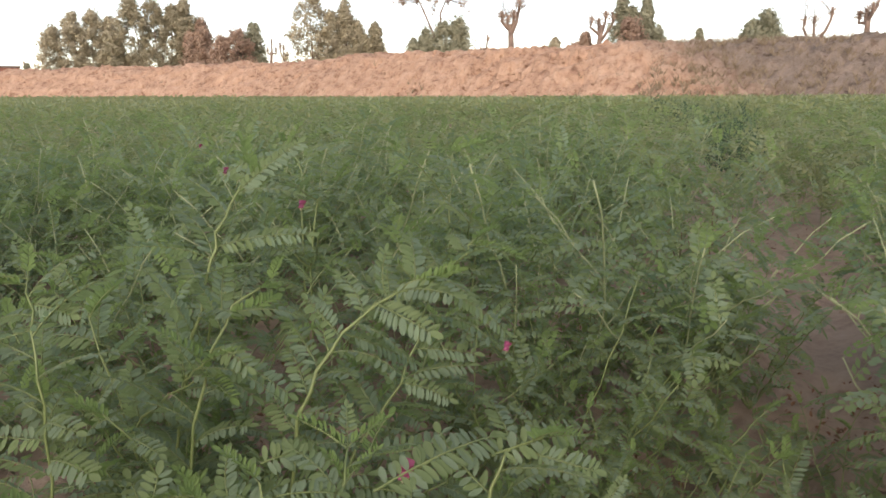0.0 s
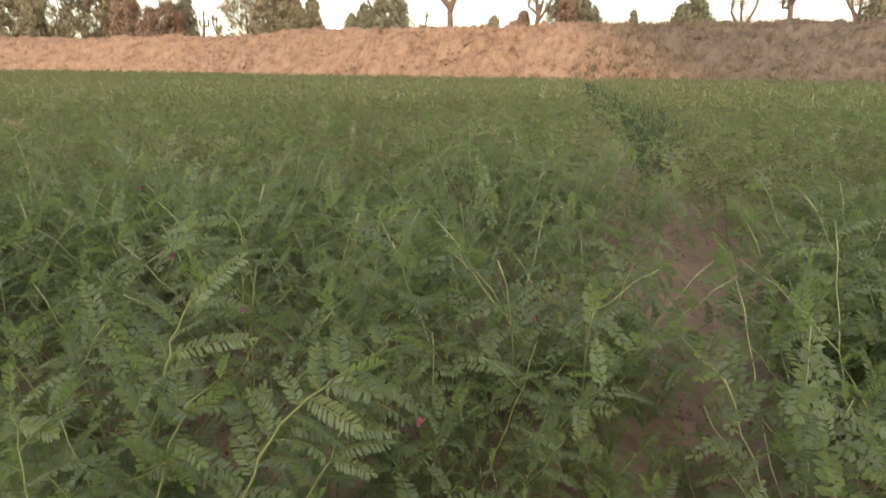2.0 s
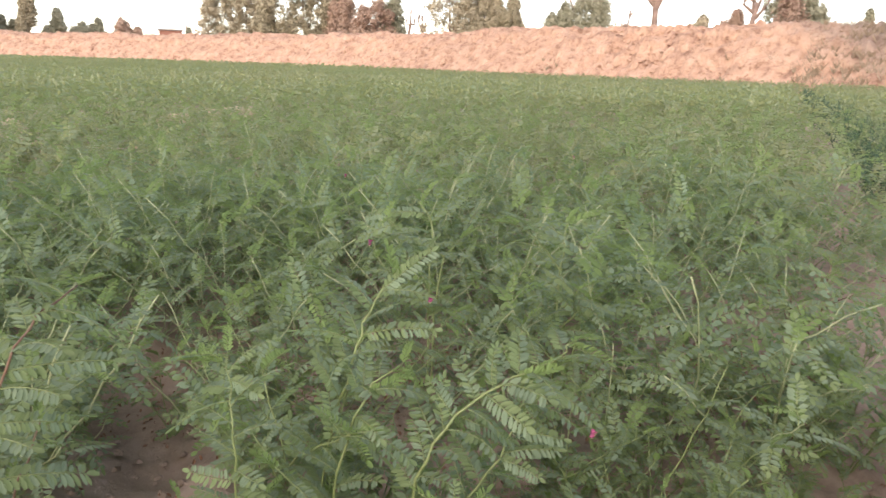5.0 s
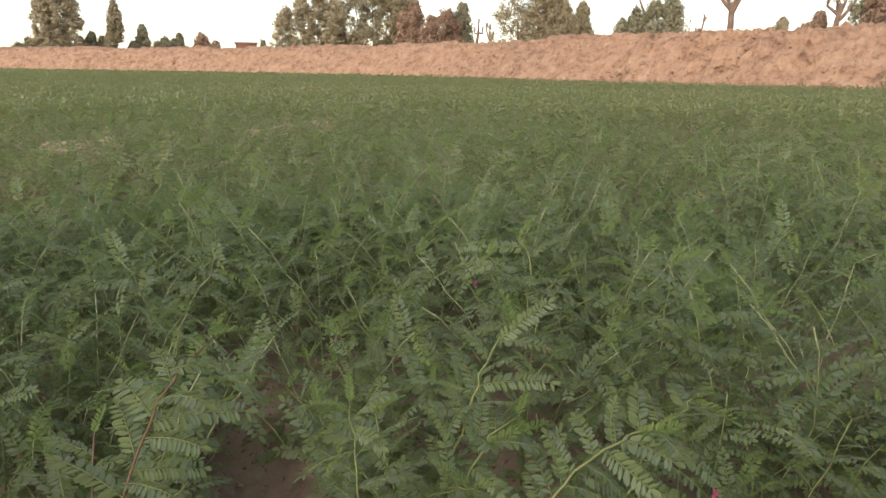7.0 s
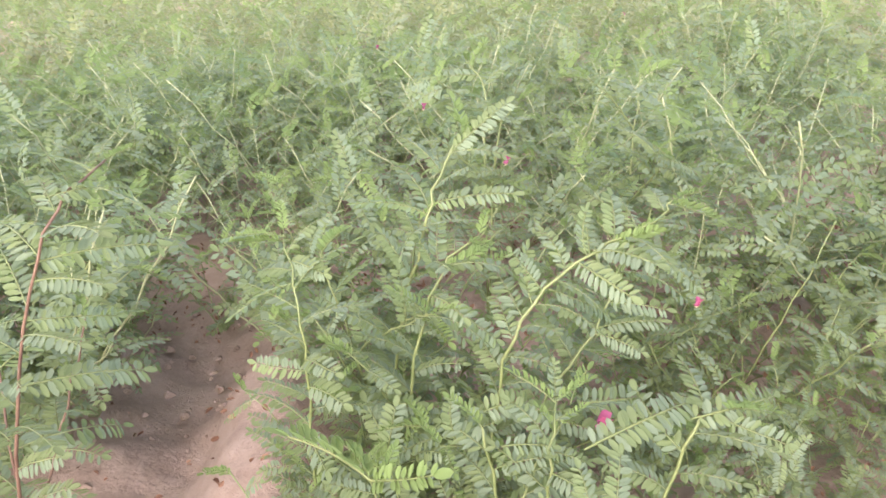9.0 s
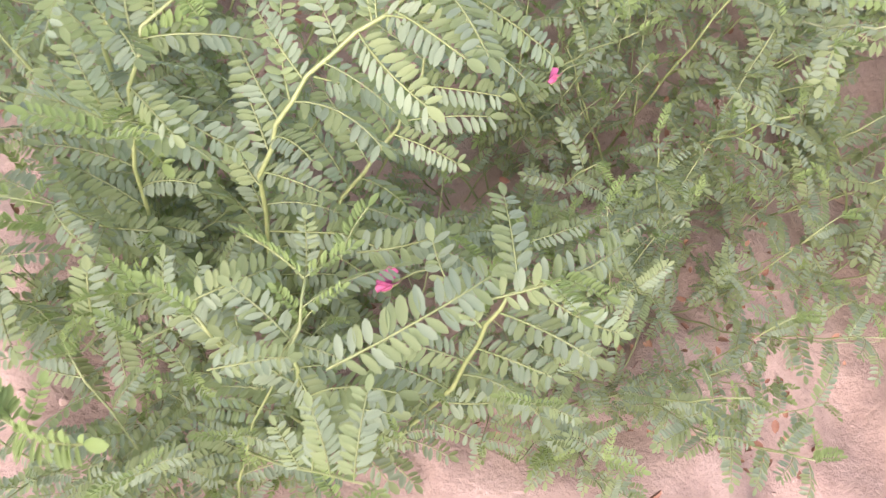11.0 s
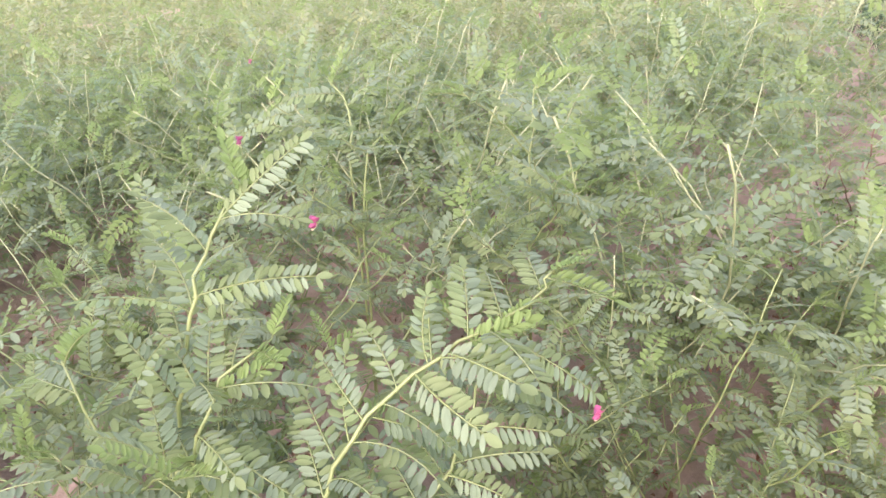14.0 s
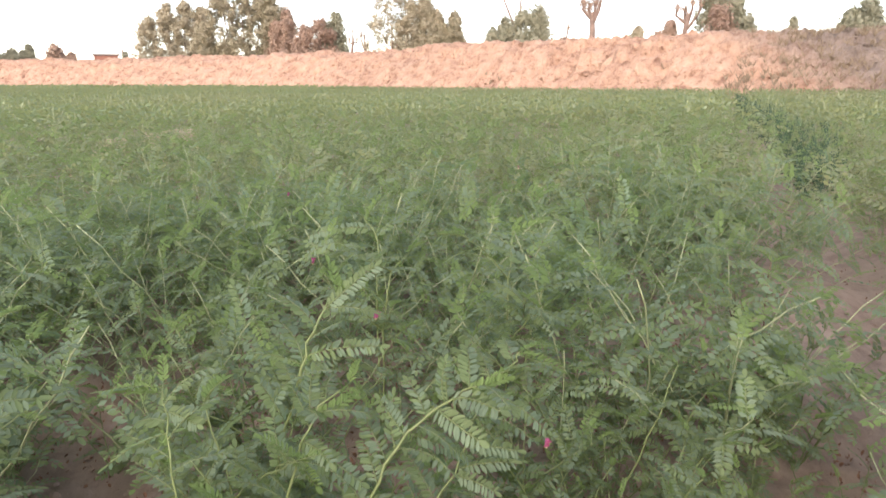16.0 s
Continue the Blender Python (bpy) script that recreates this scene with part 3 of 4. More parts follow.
def middle_field():
    rng = random.Random(12)
    protos = [plant_joined(rng, 0.35) for _ in range(7)]
    first = [True] * 7
    for x, y in stands(rng, 0.80, 2.4, 0.178, -58, 50):
        k = rng.randrange(7)
        s = rng.uniform(0.85, 1.12)
        m = Matrix.Translation((x, y, ground_z(x, y))) @ Matrix.Rotation(rng.uniform(0, 6.28), 4, "Z") @ Matrix.Scale(s, 4)
        if first[k]:
            protos[k].matrix_world = m
            first[k] = False
        else:
            copy_thing(protos[k], m)
    # further plants, past telling apart, as one growth
    kinds = []
    for _ in range(6):
        br = plant_branches(rng, 0.36, 0.5)
        g = foliage_of(rng, br, CHEAP_GEO, 0.043)
        for path, r in br:
            a, b, c = path[0], path[len(path) // 2], path[-1]
            g.add([a + Vector((r, 0, 0)), a - Vector((r, 0, 0)), b - Vector((r, 0, 0)), b + Vector((r, 0, 0)), c], [(0, 1, 2, 3), (3, 2, 4)], 1)
        kinds.append((np.array([tuple(v) for v in g.v]), g.f, g.i))
    verts, faces, index, n = [], [], [], 0
    for x, y in stands(rng, 2.4, 5.6, 0.215, -57, 50):
        v, f, i = rng.choice(kinds)
        a, s = rng.uniform(0, 6.28), rng.uniform(0.85, 1.13)
        turn = np.array([[math.cos(a), -math.sin(a), 0], [math.sin(a), math.cos(a), 0], [0, 0, 1]])
        verts.append(v @ turn.T * s + (x, y, ground_z(x, y)))
        faces.extend([tuple(n + k for k in q) for q in f])
        index.extend(i)
        n += len(v)
    ob = mesh_ob("chickpea_stand", np.concatenate(verts).tolist(), faces, [FAR_LEAF, PALE_STEM, YOUNG, FAR_BLUISH], index=index)
    tagged(ob, "thick stand of green chickpea plants with pale stalks", "crop", kind="stuff")


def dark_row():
    """A strip of darker plants along the far part of the furrow, the gap's shade put into their leaf colour."""
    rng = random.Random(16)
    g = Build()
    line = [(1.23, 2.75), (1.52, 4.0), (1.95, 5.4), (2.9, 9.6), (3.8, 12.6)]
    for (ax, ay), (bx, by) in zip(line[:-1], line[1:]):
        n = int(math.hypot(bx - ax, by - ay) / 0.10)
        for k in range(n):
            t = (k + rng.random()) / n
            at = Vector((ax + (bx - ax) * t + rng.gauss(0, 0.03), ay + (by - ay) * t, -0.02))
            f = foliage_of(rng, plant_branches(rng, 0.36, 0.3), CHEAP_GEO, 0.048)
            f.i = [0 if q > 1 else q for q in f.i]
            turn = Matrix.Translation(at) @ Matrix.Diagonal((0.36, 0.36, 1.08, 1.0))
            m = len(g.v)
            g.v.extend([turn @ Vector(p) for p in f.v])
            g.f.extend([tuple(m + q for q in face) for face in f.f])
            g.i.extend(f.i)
    tagged(g.make("dark_crop_row", [DARK_LEAF, STEM]), "strip of darker bluish green plants, coloured for the shaded furrow gap", "crop", kind="stuff")


def far_field():
    """Plants too far off to tell apart: fronds and stalks in two sheets of growth."""
    rng = np.random.default_rng(3)
    prng = random.Random(14)
    # name, distances, spacing, fronds a plant, their length and width, the angles they leave free
    for name, r0, r1, sp, fronds, length, width, free in (("chickpea_rows", 5.6, 12.0, 0.235, 56, 0.07, 0.024, None), ("distant_chickpea_rows", 12.0, 30.0, 0.34, 36, 0.072, 0.028, None), ("outer_chickpea_rows", 30.0, 66.0, 0.75, 26, 0.20, 0.075, None),
                                                                 ("side_chickpea_rows", 0.45, 5.0, 0.23, 60, 0.085, 0.03, (-61, 53)), ("outlying_chickpea_rows", 5.0, 26.0, 0.50, 13, 0.24, 0.10, (-54, 47))):
        spots = stands(prng, r0, r1, sp, -56 if r0 > 20 else -54, 48 if r0 < 20 else -5)
        if free:
            spots = [(x, y) for x, y in stands(prng, r0, r1, sp, -180, 180, True) if not free[0] < math.degrees(math.atan2(x, y)) < free[1] and not (abs(x) < 0.5 and y < 0.3) and (math.hypot(x, y) > 1.15 or y < -0.5)]
        line = [(x, y - 3.4) for x, y in BERM_LINE]
        spots = [(x, y) for x, y in spots if y < np.interp(x, [a for a, _ in line], [b for _, b in line])]
        c = np.repeat(np.array(spots), fronds, 0)
        n = len(c)
        rad = 0.17 * np.sqrt(rng.random(n)) * (sp / 0.2) ** 0.8
        ang = rng.random(n) * 6.283
        swell = np.repeat(rng.uniform(0.82, 1.12, len(spots)), fronds)
        z = swell * (0.16 + 0.21 * rng.random(n) ** 0.75)
        base = np.stack([c[:, 0] + rad * np.cos(ang), c[:, 1] + rad * np.sin(ang), z], 1)
        yaw, tilt, roll = rng.random(n) * 6.283, rng.normal(0.25, 0.4, n), rng.normal(0.0, 0.6, n)
        stalk = rng.random(n) < (0.07 if sp < 0.3 else 0.0)
        tilt[stalk] = rng.normal(1.15, 0.25, stalk.sum())
        d = np.stack([np.cos(yaw) * np.cos(tilt), np.sin(yaw) * np.cos(tilt), np.sin(tilt)], 1)
        s = np.stack([-np.sin(yaw), np.cos(yaw), np.zeros(n)], 1)
        u = np.cross(d, s)
        w = s * np.cos(roll)[:, None] + u * np.sin(roll)[:, None]
        ln, wd = length * rng.uniform(0.7, 1.2, (n, 1)), width * rng.uniform(0.7, 1.2, (n, 1))
        ln[stalk] *= 1.7
        wd[stalk] *= 0.3
        q = np.stack([base, base + d * ln * 0.5 + w * wd * 0.5, base + d * ln - np.array([0, 0, 0.2]) * ln, base + d * ln * 0.5 - w * wd * 0.5], 1).reshape(-1, 3)
        faces = np.arange(4 * n).reshape(-1, 4)
        ob = mesh_ob(name, q.tolist(), faces.tolist(), [FAR_LEAF, FAR_BLUISH, PALE_STEM], index=np.where(stalk, 2, rng.random(n) < 0.4).astype(int).tolist(), smooth=False)
        tagged(ob, "dense green chickpea crop stretching to the bank", "crop", kind="stuff")


# plants that stand out, each branch through a few points of its line
def hero_plants():
    rng = random.Random(21)

    def hero(base, lines, label, red=False, gap=0.018, bare=0.12, r=0.0018, leaves=()):
        root_at = Vector((base[0], base[1], ground_z(*base)))
        br = []
        for pts in lines:
            path = curve_through([(0, 0, 0)] + [tuple(Vector(p) - root_at) for p in pts], 4)
            for k in range(2, len(path) - 1):
                path[k] = path[k] + Vector((rng.uniform(-1, 1), rng.uniform(-0.5, 0.5), 0)) * 0.0015 + Vector((0.0012 * (-1) ** k, 0, 0))
            br.append((path, r))
            for k in (3, 5):
                if len(path) > k + 3 and base[1] > 0.5:
                    sub = branch_path(rng, rng.uniform(-2.6, -0.5), rng.uniform(0.09, 0.14), rng.uniform(0.6, 1.1), rng.uniform(0.6, 1.3), 6)
                    br.append(([path[k] + q for q in sub], 0.0012))
        p = plant_in_parts(rng, br, gap, bare, red, label, Vector((1.0, -0.25, 0.0)))
        p.matrix_world = Matrix.Translation(root_at)
        stem = p.children[0]
        for a, b, *young in leaves:   # single leaves that stand out, from their node to their tip, some of them young
            a, b = Vector(a), Vector(b)
            x = (b - a).normalized()
            y = Vector((0, 0, 1)).cross(x).normalized()
            if x.z > 0.5:
                y = (Vector((1, 0, 0)) - x * x.x).normalized()
            turn = Matrix((x, y, x.cross(y))).transposed().to_4x4()
            far = (b - a).length
            kind, span = (YOUNG_ME, 0.036) if young else (LONG_ME, 0.073) if far > 0.055 else (LEAF_ME, 0.048)
            ob = new("leaf", rng.choice(kind))
            ob.parent = stem
            ob.matrix_local = Matrix.Translation(a - root_at) @ turn @ Matrix.Rotation(rng.uniform(0.4, 0.9), 4, "X") @ Matrix.Rotation(0.1, 4, "Y") @ Matrix.Scale(far / span, 4)
        return p

    hero((-0.228, 0.525), [[(-0.21, 0.535, 0.20), (-0.186, 0.541, 0.30), (-0.174, 0.548, 0.35), (-0.159, 0.568, 0.39), (-0.142, 0.585, 0.402)], [(-0.25, 0.55, 0.15), (-0.29, 0.57, 0.29)]], "tall chickpea plant with a pale zigzag stem above the crop",
         leaves=[((-0.174, 0.548, 0.35), (-0.112, 0.571, 0.354)), ((-0.159, 0.568, 0.39), (-0.112, 0.60, 0.418)), ((-0.176, 0.546, 0.342), (-0.232, 0.535, 0.352)), ((-0.18, 0.545, 0.33), (-0.185, 0.50, 0.33))])
    hero((-0.12, 0.485), [[(-0.108, 0.498, 0.20), (-0.083, 0.52, 0.275), (-0.035, 0.55, 0.312), (0.014, 0.581, 0.329), (0.03, 0.595, 0.345)], [(-0.075, 0.51, 0.17), (-0.032, 0.54, 0.24), (-0.008, 0.565, 0.30)]], "chickpea plant with thick pale stems bent to one side", r=0.0018, gap=0.013,
         leaves=[((-0.083, 0.52, 0.275), (-0.089, 0.553, 0.312)), ((-0.07, 0.528, 0.286), (-0.026, 0.547, 0.248)), ((-0.035, 0.55, 0.312), (0.01, 0.54, 0.318)), ((-0.04, 0.547, 0.31), (-0.045, 0.575, 0.345)), ((0.005, 0.58, 0.306), (0.053, 0.575, 0.272)), ((-0.01, 0.565, 0.312), (0.012, 0.588, 0.322), True), ((-0.02, 0.56, 0.315), (0.02, 0.57, 0.318), True), ((-0.03, 0.53, 0.245), (0.012, 0.525, 0.235))])
    hero((-0.2, 0.475), [[(-0.187, 0.495, 0.19), (-0.161, 0.52, 0.298), (-0.132, 0.55, 0.322)]], "leaning chickpea plant with a pale stem",
         leaves=[((-0.161, 0.52, 0.298), (-0.168, 0.55, 0.335)), ((-0.165, 0.515, 0.28), (-0.115, 0.50, 0.25)), ((-0.16, 0.52, 0.30), (-0.131, 0.551, 0.30), True)])
    hero((-0.27, 0.43), [[(-0.255, 0.435, 0.22), (-0.256, 0.438, 0.305), (-0.28, 0.482, 0.346)]], "chickpea plant leaning out over the bare bank", gap=0.014, bare=0.12, r=0.0013,
         leaves=[((-0.278, 0.48, 0.344), (-0.318, 0.455, 0.345)), ((-0.262, 0.45, 0.318), (-0.30, 0.42, 0.30)), ((-0.27, 0.465, 0.33), (-0.23, 0.45, 0.33))])
    hero((-0.47, 0.325), [[(-0.45, 0.33, 0.18), (-0.424, 0.357, 0.32), (-0.392, 0.38, 0.40), (-0.385, 0.43, 0.42)], [(-0.50, 0.37, 0.15), (-0.53, 0.43, 0.30)], [(-0.485, 0.36, 0.10), (-0.475, 0.42, 0.20), (-0.46, 0.45, 0.27)], [(-0.53, 0.34, 0.12), (-0.56, 0.37, 0.22)]], "chickpea plant with a reddish brown stem and broad leaves", True, 0.018, 0.10, 0.0016,
         leaves=[((-0.396, 0.380, 0.409), (-0.360, 0.423, 0.403)), ((-0.414, 0.366, 0.364), (-0.364, 0.423, 0.357)), ((-0.424, 0.357, 0.324), (-0.387, 0.399, 0.305)), ((-0.440, 0.347, 0.272), (-0.384, 0.406, 0.251)), ((-0.450, 0.337, 0.223), (-0.400, 0.399, 0.209)), ((-0.404, 0.371, 0.393), (-0.438, 0.351, 0.394))])
    hero((0.37, 0.93), [[(0.395, 0.95, 0.09), (0.432, 0.985, 0.195)]], "thin chickpea shoot at the furrow's edge", gap=0.022, bare=0.25, r=0.0015)
    hero((0.48, 1.23), [[(0.487, 1.24, 0.16), (0.492, 1.25, 0.275)], [(0.45, 1.26, 0.12), (0.42, 1.30, 0.22)]], "chickpea plant with browned lower stem beside the furrow", True, 0.02, 0.25)
    hero((-0.18, 0.91), [[(-0.185, 0.93, 0.29), (-0.19, 0.965, 0.365), (-0.215, 0.98, 0.40)], [(-0.165, 0.91, 0.30), (-0.14, 0.955, 0.35)]], "chickpea plant with a forked pale top")
    hero((0.01, 0.88), [[(0.012, 0.90, 0.29), (0.016, 0.93, 0.39)], [(0.04, 0.90, 0.22), (0.07, 0.94, 0.33)]], "chickpea plant with an upright pale top")
    hero((-0.05, 0.405), [[(-0.058, 0.40, 0.13), (-0.059, 0.392, 0.215), (-0.057, 0.43, 0.245)], [(0.02, 0.42, 0.15), (0.04, 0.435, 0.228), (0.07, 0.45, 0.24)], [(-0.09, 0.40, 0.15), (-0.108, 0.405, 0.235)]], "low spreading chickpea plant with a magenta flower",
         leaves=[((-0.036, 0.384, 0.242), (0.034, 0.438, 0.243)), ((0.036, 0.435, 0.236), (0.11, 0.472, 0.237)), ((0.066, 0.441, 0.233), (0.106, 0.425, 0.226)), ((-0.04, 0.462, 0.222), (0.008, 0.483, 0.212)), ((-0.108, 0.41, 0.245), (-0.075, 0.444, 0.24)), ((-0.09, 0.375, 0.245), (-0.058, 0.395, 0.236)), ((-0.057, 0.43, 0.243), (-0.057, 0.455, 0.262)), ((-0.047, 0.455, 0.225), (-0.033, 0.478, 0.247), True), ((-0.172, 0.340, 0.235), (-0.239, 0.354, 0.245), True), ((-0.172, 0.340, 0.235), (-0.121, 0.332, 0.245), True), ((-0.172, 0.340, 0.235), (-0.199, 0.357, 0.245), True), ((-0.169, 0.335, 0.235), (-0.159, 0.358, 0.245), True)])


# ---------------------------------------------------------------- flowers
def petal(width, length, cup, curl):
    v, f, n, k = [], [], 5, 4
    for j in range(k + 1):
        t = j / k
        w = width * math.sin(math.pi * (0.12 + 0.80 * t)) ** 0.8
        for i in range(n):
            s = i / (n - 1) * 2 - 1
            v.append((length * t, s * w / 2, cup * (s * s) * width + curl * length * t * t))
    for j in range(k):
        for i in range(n - 1):
            a = j * n + i
            f.append((a, a + 1, a + n + 1, a + n))
    return v, f


def flower(at, yaw, size=1.0):
    root = new("chickpea_flower")
    tagged(root, "small magenta pea flower with a cream keel", "flower", "flowers among the chickpeas")

    def add(name, shape, mat, m):
        g = Build()
        g.add(*shape, 0, m)
        return g.make(name, [mat], root)

    add("banner_petal", petal(0.0115, 0.0100, 0.55, -0.25), PETAL, Matrix.Rotation(radians(-50), 4, "Y"))
    for sgn in (1, -1):
        add("wing_petal", petal(0.0070, 0.0095, 0.35, -0.1), PETAL, Matrix.Translation((0.0008, sgn * 0.0013, 0)) @ Matrix.Rotation(radians(-12), 4, "Y") @ Matrix.Rotation(sgn * radians(68), 4, "X"))
    add("keel", petal(0.0055, 0.0088, 0.45, 0.15), CREAM, Matrix.Translation((-0.0005, 0, -0.0012)) @ Matrix.Rotation(radians(28), 4, "Y"))
    g = Build()
    g.tube([(-0.0035, 0, -0.0002), (-0.0015, 0, 0), (0.0012, 0, 0.0003)], 0.0011, 0.0024, 6)
    g.tube([(-0.022, 0, -0.006), (-0.012, 0, 0.0), (-0.0035, 0, -0.0002)], 0.0005, 0.0006, 4)
    g.make("calyx", [STEM], root)
    root.matrix_world = Matrix.Translation(at) @ Matrix.Rotation(yaw, 4, "Z") @ Matrix.Rotation(radians(20), 4, "Y") @ Matrix.Scale(size, 4)
    return root


def flowers():
    for at, yaw, size in (((-0.017, 0.450, 0.215), 3.6, 1.08), ((0.060, 0.578, 0.256), 3.9, 0.65), ((-0.226, 0.757, 0.387), 4.6, 0.6), ((-0.113, 0.60, 0.375), 4.2, 0.6), ((-0.46, 1.35, 0.37), 4.4, 0.6), ((0.02, 1.7, 0.39), 4.8, 0.6)):
        flower(at, yaw, size)


# ---------------------------------------------------------------- litter and clods
def furrow_seedlings():
    """Small plants that have strayed into the furrow."""
    rng = random.Random(23)
    protos = [plant_in_parts(rng, plant_branches(rng, 0.20, 0.3), 0.024, 0.2, False, "small straggling chickpea plant in the furrow") for _ in range(3)]
    spots = [(0.15, 0.70, 0.8), (0.36, 1.00, 1.0), (0.52, 0.92, 0.7), (0.44, 1.12, 0.9), (0.27, 0.69, 0.7), (0.29, 0.86, 0.9), (0.23, 0.60, 0.6), (-0.64, 0.93, 0.8), (-0.80, 0.90, 0.9), (0.50, 1.06, 1.1), (0.57, 1.24, 1.2), (0.37, 0.67, 0.8), (0.33, 0.79, 0.9), (0.42, 0.72, 1.0), (0.66, 0.82, 0.8), (0.70, 0.91, 0.7), (0.50, 0.78, 0.7)]
    for k, (x, y, s) in enumerate(spots):
        m = Matrix.Translation((x, y, ground_z(x, y))) @ Matrix.Rotation(rng.uniform(0, 6.28), 4, "Z") @ Matrix.Scale(s, 4)
        if k < 3:
            protos[k].matrix_world = m
        else:
            copy_thing(protos[k % 3], m)


def bund(line):
    """A short bare heap of soil left standing in the crop."""
    line = curve_through([(x, y, 0) for x, y in line], 30)
    prof = [(-0.24, -0.03), (-0.18, 0.08), (-0.12, 0.165), (-0.06, 0.22), (0.0, 0.245), (0.07, 0.215), (0.13, 0.14), (0.19, 0.06), (0.25, -0.03)]
    verts, w = [], len(prof)
    for k, p in enumerate(line):
        d = (line[min(k + 1, len(line) - 1)] - line[max(k - 1, 0)]).normalized()
        side = Vector((-d.y, d.x, 0))
        t = k / (len(line) - 1)
        swell = (1.04 + 0.12 * fbm(p.x, p.y, 2.6, 3, 4.0)) * min(1.0, 5 * t, 5 * (1 - t)) ** 0.5
        for o, h in prof:
            q = p + side * o
            verts.append((q.x, q.y, h * swell + 0.03 * fbm(q.x, q.y, 7.0, 3, 2.0) - 0.012))
    faces = [(k * w + j, (k + 1) * w + j, (k + 1) * w + j + 1, k * w + j + 1) for k in range(len(line) - 1) for j in range(w - 1)]
    tagged(mesh_ob("soil_bund", verts, faces, [PALE_SOIL]), "low bare heap of pale soil between crop strips", "soil ridge", kind="structure")


def litter():
    rng = random.Random(41)
    g = Build()
    # the clump at (0.80, 1.02) is added to darken the bush's shaded hollow
    spots = [(0.41, 1.33, 0.12, 650), (0.37, 1.20, 0.09, 260), (0.80, 1.02, 0.10, 200), (-0.24, 0.79, 0.09, 160), (0.24, 0.56, 0.10, 130), (-0.20, 1.22, 0.09, 90), (-0.34, 0.96, 0.10, 200), (-0.72, 1.0, 0.12, 140), (0.17, 0.84, 0.09, 90), (0.72, 1.0, 0.15, 260), (-0.36, 0.6, 0.13, 60), (1.2, 2.2, 0.2, 120)]
    spots.append((0.0, 0.75, 0.55, 900))
    for cx, cy, r, n in spots:
        for _ in range(n):
            a, d = rng.uniform(0, 6.28), r * math.sqrt(rng.random()) * 1.2
            x, y = cx + d * math.cos(a), cy + d * math.sin(a)
            if r > 0.5 and open_ground(x, y, -0.05):
                continue
            s = rng.uniform(0.004, 0.009)
            v, f = leaflet(s * 1.3, s * 0.7, s * rng.uniform(0.1, 0.5))
            m = Matrix.Translation((x, y, ground_z(x, y) + 0.008 + rng.random() ** 3 * 0.06)) @ Euler((rng.uniform(-1.2, 1.2), rng.uniform(-1.2, 1.2), rng.uniform(0, 6.28))).to_matrix().to_4x4()
            g.add(v, f, 0, m)
    tagged(g.make("leaf_litter", [DRY]), "dried reddish brown leaves fallen under the plants, some darkening a shaded hollow", "dry leaves", kind="stuff")
    g = Build()
    for _ in range(1100):
        if rng.random() < 0.55:
            line = FURROW_R[:6]
        else:
            line = FURROW_L
        k = rng.randrange(len(line) - 1)
        t = rng.random()
        x = line[k][0] + (line[k + 1][0] - line[k][0]) * t + rng.gauss(0, 0.10)
        y = line[k][1] + (line[k + 1][1] - line[k][1]) * t + rng.gauss(0, 0.10)
        r = 0.0015 + 0.009 * rng.random() ** 5
        clod(g, rng, Vector((x, y, ground_z(x, y) + 0.006)), r)
    tagged(g.make("soil_crumbs", [SOIL], None, False), "small crumbs and clods of dry brown soil", "soil", kind="stuff")


# ---------------------------------------------------------------- trees behind the berm
def at_compass(az, dist):
    return math.sin(radians(az)) * dist, math.cos(radians(az)) * dist


def leaf_cloud(g, rng, centre, rx, ry, rz, n, size):
    """n small blades in a lumpy cloud, thinner at its edge."""
    r = np.random.default_rng(rng.randrange(1 << 30))
    d = r.normal(size=(n, 3))
    d *= (r.random(n) ** 0.45 / np.linalg.norm(d, axis=1))[:, None]
    p = np.array(centre) + d * (rx, ry, rz)
    out = d / (np.linalg.norm(d, axis=1)[:, None] + 1e-6) + r.normal(scale=0.45, size=(n, 3))
    a = np.cross(out, r.normal(size=(n, 3)))
    a /= np.linalg.norm(a, axis=1)[:, None]
    b = np.cross(out, a)
    b /= np.linalg.norm(b, axis=1)[:, None]
    s = (size * r.uniform(0.5, 1.2, n))[:, None]
    tri = np.stack([p - a * s * 0.5 + b * s * 0.22, p + a * s * 0.5, p - a * s * 0.4 - b * s * 0.26], 1).reshape(-1, 3)
    k = len(g.v)
    g.v.extend(tri.tolist())
    g.f.extend((k + 3 * q, k + 3 * q + 1, k + 3 * q + 2) for q in range(n))
    g.i.extend([0] * n)


